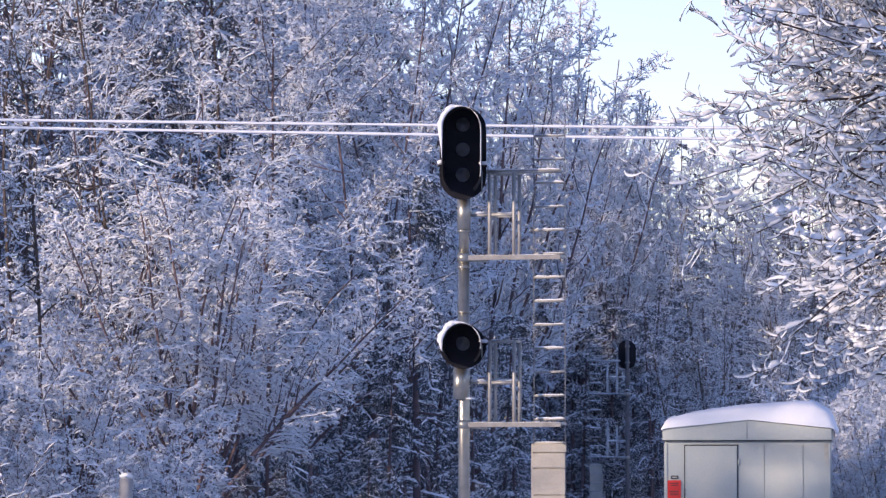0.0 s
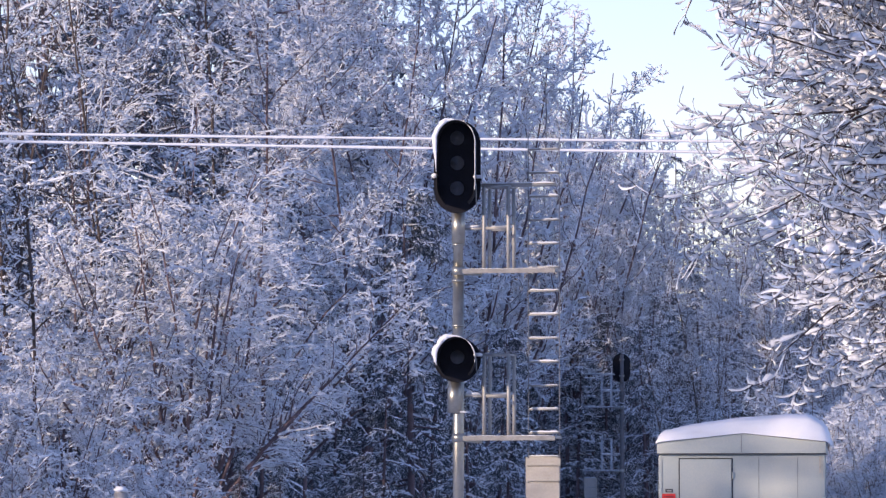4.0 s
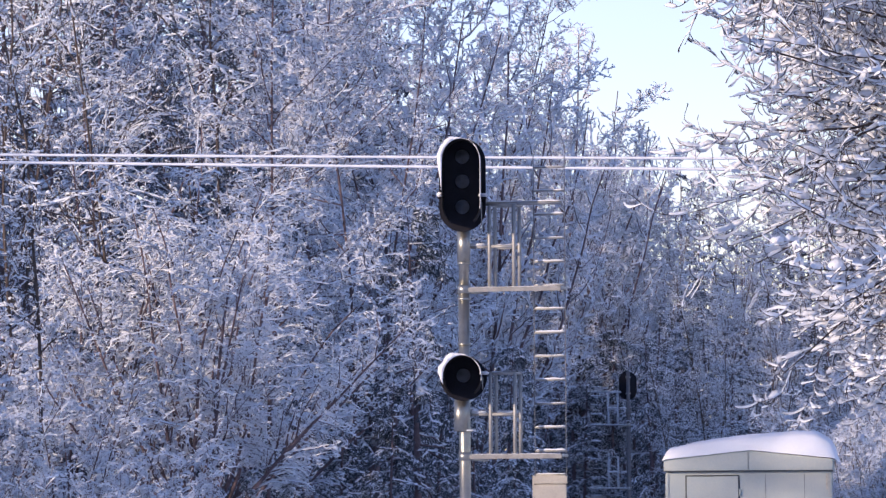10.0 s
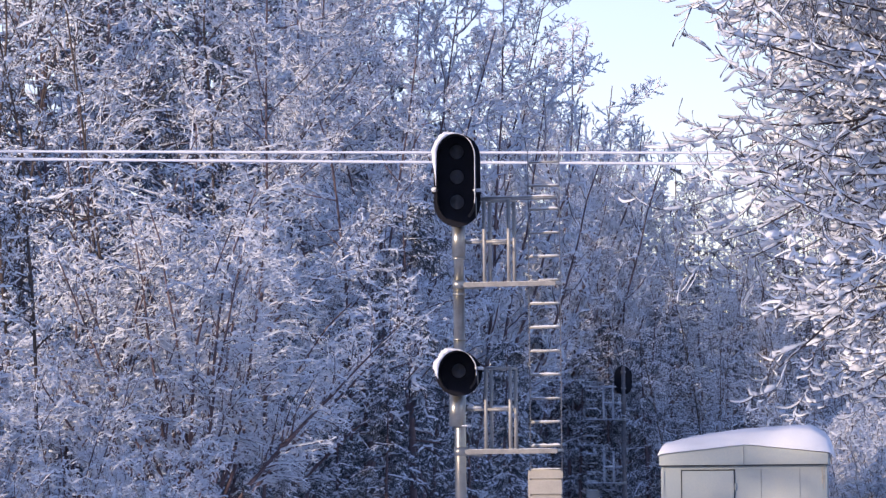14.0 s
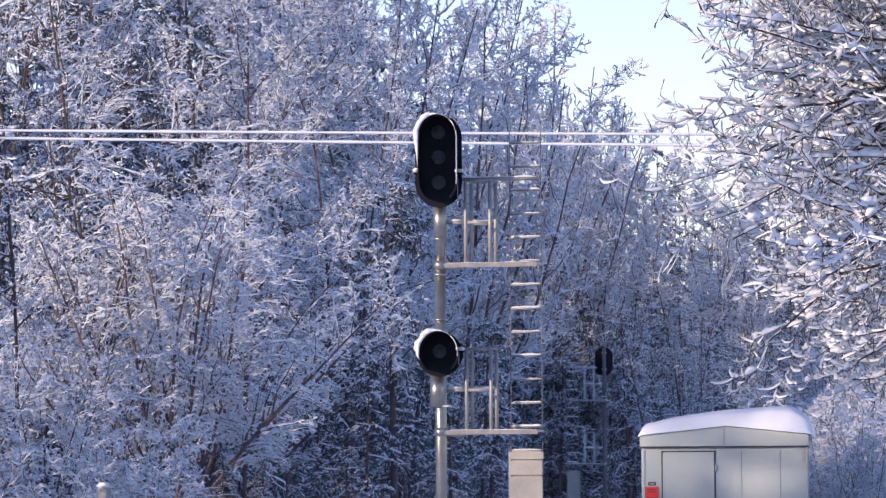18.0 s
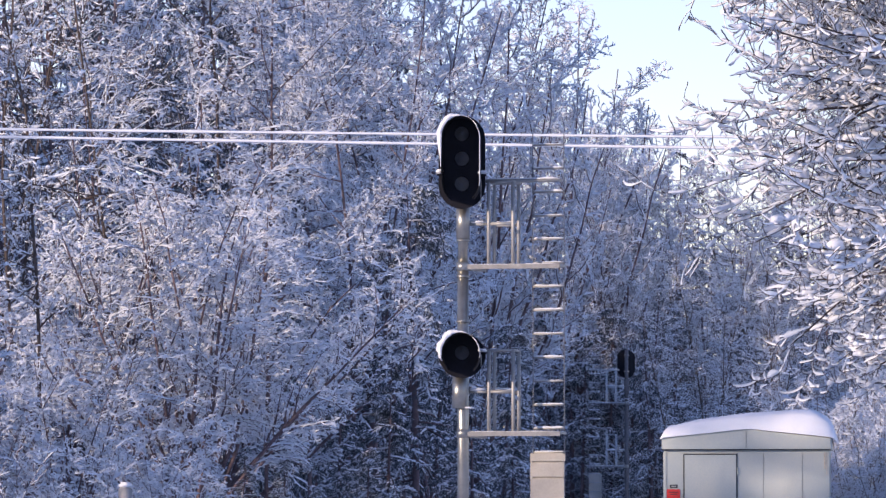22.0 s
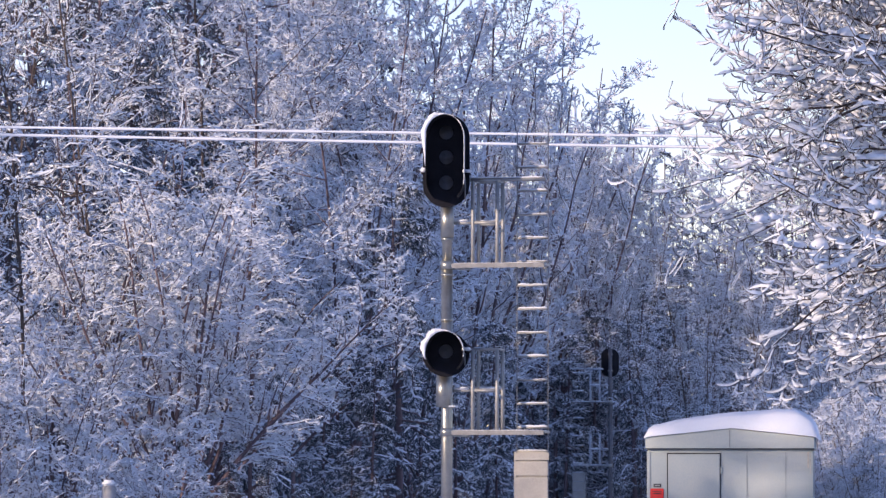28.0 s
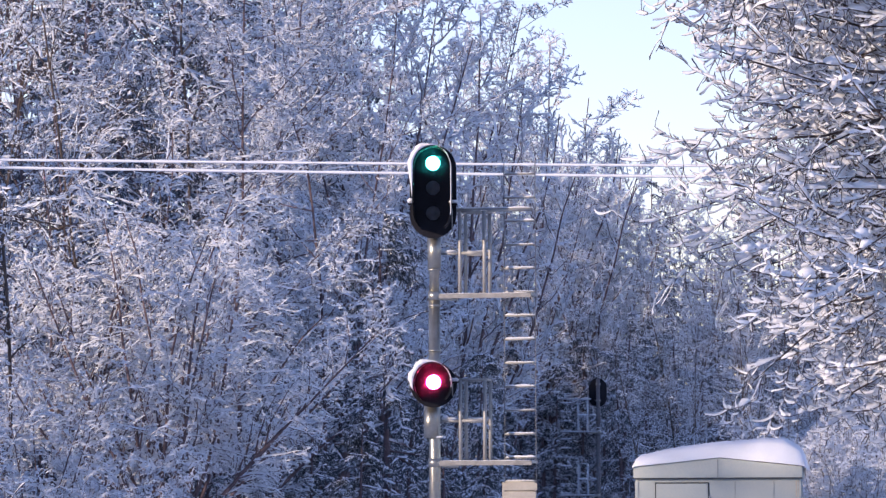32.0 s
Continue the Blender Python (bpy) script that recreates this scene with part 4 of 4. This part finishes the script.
def arching_sapling(at):
    """A thin stem pressed into a bow by its snow, with a few side twigs."""
    snow = {"from": 0, "width": (0.012, 0.009), "height": (0.026, 0.018), "lumps": 0.4, "sides": 5, "cling": 0.4}
    stems = [((0, 0, 0), (0.9, 0.05, 1.25), 0.9, 0.022)]
    levels = [
        dict(k=4, span=(0.55, 1.0), angle=22, spread=8, ratio=(1.3, 1.9), taper=0.2, n=9, wiggle=0.05, lift=(-0.06, -0.16), thick=0.014, sides=5, tip=0.3),
        dict(k=8, span=(0.15, 1.0), angle=45, spread=15, ratio=(0.2, 0.4), taper=0.3, n=6, wiggle=0.15, lift=-0.05, thick=0.007, thin=0.004, least=0.15),
    ]
    plant("sapling", grow(24, stems, levels, snow, BARK_RED), at, "young sapling bowed in an arch by snow", "sapling")


arching_sapling(standing(-6.0, 61.6))

firs = [fir(31, 6.2, 0.6, counts=(15, 6), needle=0.012, bare=0.4), fir(32, 4.4, 0.6, counts=(14, 6), needle=0.012, bare=0.4)]
for k, x, y, turn, size in ((1, -2.95, 69.3, 20, 0.3), (1, -2.35, 70.2, 140, 0.36), (1, -1.85, 68.8, 250, 0.3), (1, -3.3, 68.6, 300, 0.22), (1, -1.75, 79, 80, 0.8), (1, -1.2, 73.5, 10, 0.5), (0, -0.45, 82, 0, 1.15), (1, -0.9, 76, 50, 0.85), (1, 0.5, 77, 120, 0.85), (0, 1.1, 84, 200, 0.75), (1, 1.2, 78, 250, 0.75), (0, 1.5, 93, 30, 0.8), (0, 7.3, 163, 60, 1.25), (0, 6.0, 166, 150, 1.3), (0, 4.9, 164, 280, 1.15), (0, 3.9, 167, 10, 1.3)):
    plant("fir_tree", firs[k], standing(x, y, turn, size), FIR_LABEL, "fir tree", "firs behind the signal")
dense = fir(33, 10.5, 0.75, 6, (11, 5), (5, 4), needle=0.016, bare=0.35)
for x, y, turn, size in ((8.2, 186, 40, 1.05), (9.4, 187, 160, 1.1), (10.6, 186, 280, 1.05), (11.8, 188, 30, 1.0), (7.4, 166, 90, 0.85), (5.6, 170, 10, 0.95), (15.2, 172, 60, 0.8), (4.6, 165, 200, 0.8), (12.4, 176, 130, 0.8),
                         # this row is hidden behind the wood, added to shade the far trees
                         (-1.0, 126, 40, 1.2), (-4.0, 124, 80, 1.2), (-2.2, 136, 120, 1.25), (-6.0, 138, 160, 1.25), (0.0, 146, 200, 1.25), (-3.6, 150, 240, 1.25), (0.6, 158, 280, 1.25), (-1.5, 168, 320, 1.3),
                         (-7.0, 97, 20, 1.3), (-5.2, 95, 100, 1.25), (-3.4, 99, 250, 1.25), (-9.5, 100, 0, 1.25), (-6.8, 104, 70, 1.3), (-4.2, 101, 140, 1.25), (-1.6, 108, 210, 1.25), (-8.2, 108, 30, 1.35), (-5.4, 111, 60, 1.35), (5.4, 190, 10, 0.9), (7.6, 194, 100, 0.85), (9.8, 190, 200, 0.9), (12.2, 195, 290, 0.85), (14.6, 191, 20, 0.9), (17.2, 194, 130, 0.9), (-0.4, 114, 280, 1.1)):
    plant("fir_tree", dense, standing(x, y, turn, size), "tall dark fir flecked with snow deep in the wood", "fir tree", "firs deep in the wood")

backing = fir(34, 12.0, 0.75, 5.5, (8, 3), (4, 3), needle=0.03)
for x, y, turn, size in ((3.6, 174, 0, 1.0), (4.3, 168, 60, 0.95), (-1.5, 182, 30, 1.2), (0.2, 178, 90, 1.2), (1.6, 183, 150, 1.2), (2.8, 179, 210, 1.0), (-0.6, 118, 40, 1.0), (0.2, 122, 100, 0.95), (4.0, 186, 20, 1.0), (5.0, 189, 140, 1.0), (1.0, 196, 270, 1.1), (3.4, 199, 330, 1.05), (5.9, 198, 120, 1.0), (7.9, 201, 180, 1.0), (10.0, 199, 240, 1.0), (12.3, 203, 300, 1.0), (14.6, 200, 20, 1.0), (16.9, 204, 80, 1.0),
                         (19.4, 200, 140, 1.1), (22, 203, 200, 1.1), *((6.5 + 1.5 * i, 214 + 3 * (i % 3), 47 * i, 1.15 + 0.1 * (i % 4)) for i in range(14)), (6.8, 208, 20, 1.08), (8.9, 207, 70, 1.08), (11.1, 206, 130, 1.08), (13.4, 208, 190, 1.08), (15.8, 207, 250, 1.08), (18.2, 208, 310, 1.08), (8.6, 172, 40, 0.75), (10.4, 168, 160, 0.7), (12.0, 166, 230, 0.75), (13.6, 170, 290, 0.75), (-12.0, 134, 10, 2.0), (-10.0, 137, 70, 2.0), (-8.1, 134, 130, 2.0), (-6.2, 137, 190, 2.0), (-4.4, 134, 250, 1.9), (-2.6, 137, 310, 1.6), (-1.2, 139, 40, 1.25), (-12.5, 118, 260, 1.6), (-10.3, 121, 320, 1.6), (-8.0, 118, 30, 1.6), (-6.1, 122, 90, 1.6), (-4.2, 117, 150, 1.6), (-2.6, 121, 210, 1.6)):
    plant("fir_tree", backing, standing(x, y, turn, size), "tall fir at the back of the wood", "fir tree", "firs deep in the wood")

# farther wood that catches the sun
COARSE = dict(FINE, width=(0.010, 0.009), height=(0.015, 0.014))
far = leafless(41, 10.0, BARK_PALE, COARSE, limbs=14, spread=38, lift=0.11, counts=(8, 6, 3), buried=True)
for x, y, turn, size in ((8.0, 158, 250, 0.9), (9.8, 155, 330, 0.85), (11.4, 160, 40, 0.95), (13.0, 157, 130, 0.8), (4.4, 176, 60, 1.35), (4.3, 172, 140, 1.3), (5.4, 174, 210, 1.3), (6.4, 172, 190, 1.35), (7.9, 172, 0, 1.25), (9.0, 160, 70, 1.18), (10.6, 157, 160, 1.12), (12.4, 163, 250, 1.05), (14.2, 158, 200, 1.05), (8.2, 174, 300, 1.3), (5.6, 182, 30, 1.4), (10.8, 176, 120, 1.25), (13.6, 178, 330, 1.25), (9.6, 168, 220, 1.2), (6.9, 168, 80, 1.3), (11.8, 158, 140, 1.15), (13.3, 154, 20, 1.15), (15.3, 161, 310, 1.2), (7.2, 187, 10, 1.5), (9.2, 189, 100, 1.5), (11.3, 186, 190, 1.5), (13.5, 189, 280, 1.5), (15.9, 187, 50, 1.45)):
    plant("tree", far, standing(x, y, turn, size), "distant leafless tree with pale sunlit twigs", "tree", "far trees")


# the near tree with heavy snow, whose limbs reach in over the cabin
def heavy_tree(seed):
    """Long limbs that sag and turn up at their ends, bare dark twigs, and pillows of snow in the forks."""
    r = np.random.default_rng(seed)
    snow = {"from": 0, "width": (0.032, 0.010), "height": (0.055, 0.021), "stem": (0.036, 0.062), "lumps": 0.5, "sides": 5,
            "bare": 0.08, "twig_bare": 0.68, "stay": 0.8, "cling": 0.25, "trunk": True, "pillow": True}
    stems = [((0, 0, 7.7), (-1, 0.02, 0.24), 4.7, 0.024)]
    for i in range(102):
        z = 3.15 + 7.4 * (i + r.random()) / 102
        far_out = np.interp(z, (3.1, 3.8, 4.4, 5.2, 5.8, 6.8, 7.7, 10.4), (2.8, 3.3, 3.8, 4.3, 4.5, 4.75, 4.8, 4.4))
        stems.append(((0, 0, z), (-1, r.normal(0, 0.3), r.normal(0.10, 0.14)), far_out * r.uniform(0.68 if z < 5.3 else 0.8, 1.0), 0.026))
    levels = [
        dict(k=12, span=(0.12, 1.0), angle=44, spread=14, ratio=(0.12, 0.28), taper=0.25, n=9, wiggle=0.15, lift=(-0.07, 0.17), thick=0.0115, tip=0.4, least=0.35, sides=4),
        dict(k=8, span=(0.08, 1.0), angle=46, spread=18, ratio=(0.24, 0.52), taper=0.3, n=6, wiggle=0.12, curl=0.25, lift=(-0.02, 0.22), thick=0.0068, thin=0.0044, least=0.18, sides=3),
    ]
    made = grow(seed, stems, levels, snow, BARK_DARK, trunk_sides=6, sway=0.11, stem_lift=(-0.08, 0.10), stem_n=13, top=0.22)
    boughs = raw_arrays(made.pop("trunk"))
    bole = tubes(np.stack([np.zeros(9), np.zeros(9), np.linspace(0, 10.8, 9)], -1)[None], np.linspace(0.18, 0.05, 9)[None], 12)
    made["trunk"] = raw_mesh("trunk", *joined([bole, boughs]), BARK_DARK)
    return made


heavy = heavy_tree(51)
HEAVY_LABEL = "broad leafless tree loaded with thick pillows of snow"
plant("tree", heavy, standing(6.6, 46.0, 0, 1.0), HEAVY_LABEL, "tree", "trees loaded with snow")
plant("tree", heavy, standing(7.5, 50.5, 12, 1.0), HEAVY_LABEL, "tree", "trees loaded with snow")
plant("tree", heavy, standing(8.2, 54.5, -9, 1.0), HEAVY_LABEL, "tree", "trees loaded with snow")
scrub = thicket(61, 2.6, 9, BARK_PALE, dict(FINE, width=(0.009, 0.008), height=(0.014, 0.012)), lean=0.5, counts=(9, 7, 5))
for x, y, turn, size in ((6.4, 71, 0, 1.0), (6.0, 70.4, 130, 0.8), (6.75, 69.8, 250, 0.9), (6.5, 72.6, 60, 1.05), (7.1, 71.6, 310, 1.0), (7.4, 74, 90, 1.1), (7.0, 79, 200, 1.3), (8.6, 88, 40, 1.6)):
    plant("bush", scrub, standing(x, y, turn, size), "low dry bush crusted with snow", "bush", "scrub beyond the cabin")

# out of view: firs added on the sun side to shade cabin, guard and bank
for x, y, turn, size in ((-19.0, 40.6, 10, 0.8), (-19.6, 42.4, 100, 0.85), (-19.4, 46.6, 300, 1.0), (-17.2, 46.4, 20, 0.75), (-17.5, 48.4, 80, 0.8), (-17.3, 50.6, 140, 0.8), (-16, 49.5, 0, 0.8), (-15.4, 51.6, 60, 0.85), (-16.3, 53.5, 120, 0.8), (-15.5, 55.6, 180, 0.85), (-16.2, 57.6, 240, 0.8)):
    plant("fir_tree", backing, standing(x, y, turn, size * 0.88), "unseen young fir added beside the line to block the sun", "fir tree", "firs beside the line")


def far_wood():
    """The woods that close the place all round, too far off to count, with unseen rows added for shade."""
    r = np.random.default_rng(71)
    spots = [(x, 212 + 8 * r.random(), 1.0) for x in np.arange(-38, 42, 2.6)]
    spots += [(x, 222 + 8 * r.random(), 1.1) for x in np.arange(-4, 32, 1.5)]
    # rows at the sides and behind are unseen, added to cut sun and sky
    spots += [(max(17, 0.12 * y) + 5 * r.random(), y, 1.2) for y in np.arange(-24, 205, 8.0)]
    # left rows: heights chosen to block the sun, lower where it should pass
    spots += [(-20 - 3 * r.random(), y, 1.25 if y < 24 else 1.02) for y in np.arange(-24, 38, 1.3)]
    spots += [(-20.5 - r.random(), y, 0.76 if y < 55 else 1.3) for y in (50.8, 52.0, 53.2, 54.4, 55.6, 56.8)]
    spots += [(-20 - 5 * r.random(), y, 1.6 if y < 80 else 1.1 if y < 94 else 1.5 if y < 100 else 1.35 if y < 120 or y > 151 else 0.95) for y in np.r_[72:100:2.4, 100:205:4.0]]
    spots += [(-21 - 2 * r.random(), y, 0.75) for y in np.arange(117, 152, 1.5)]
    spots += [(x, -26 - 6 * r.random(), 1.2) for x in np.arange(-24, 20, 4.0)]
    proto = [fir(81 + i, 13.0, 3.0, 2.1, (3, 0), (3, 3), needle=0.085) for i in range(2)]
    made = {}
    for key, mat in (("trunk", BARK), ("crown", BARK), ("snow", SNOW), ("foliage", NEEDLE)):
        pieces = []
        for i, (x, y, tall) in enumerate(spots):
            v, q = raw_arrays(proto[i % 2][key])
            a, k = 2.4 * i, tall + 0.22 * ((i * 37) % 11) / 11
            v = v @ np.array(((math.cos(a), math.sin(a), 0), (-math.sin(a), math.cos(a), 0), (0, 0, 1))) * k
            pieces.append((v + np.array((x, y, land(x, y))), q))
        made[key] = raw_mesh(key, *joined(pieces), mat)
    wood = plant("far_wood", made, Matrix(), "snow-flecked fir wood closing the horizon, with unseen rows added for shade", "woodland")
    tagged(wood, kind="stuff")


far_wood()


# ---- what moves: the lamp shutters ----
def motions():
    for shutter, way in SHUTTERS:
        shut = pose(0, 0, 0)
        clear = pose(-0.165 if way == "left" else 0.165, 0, 0)
        walk(shutter, [(0, shut), (29.3, shut), (29.3667, clear), (32, clear)])


motions()
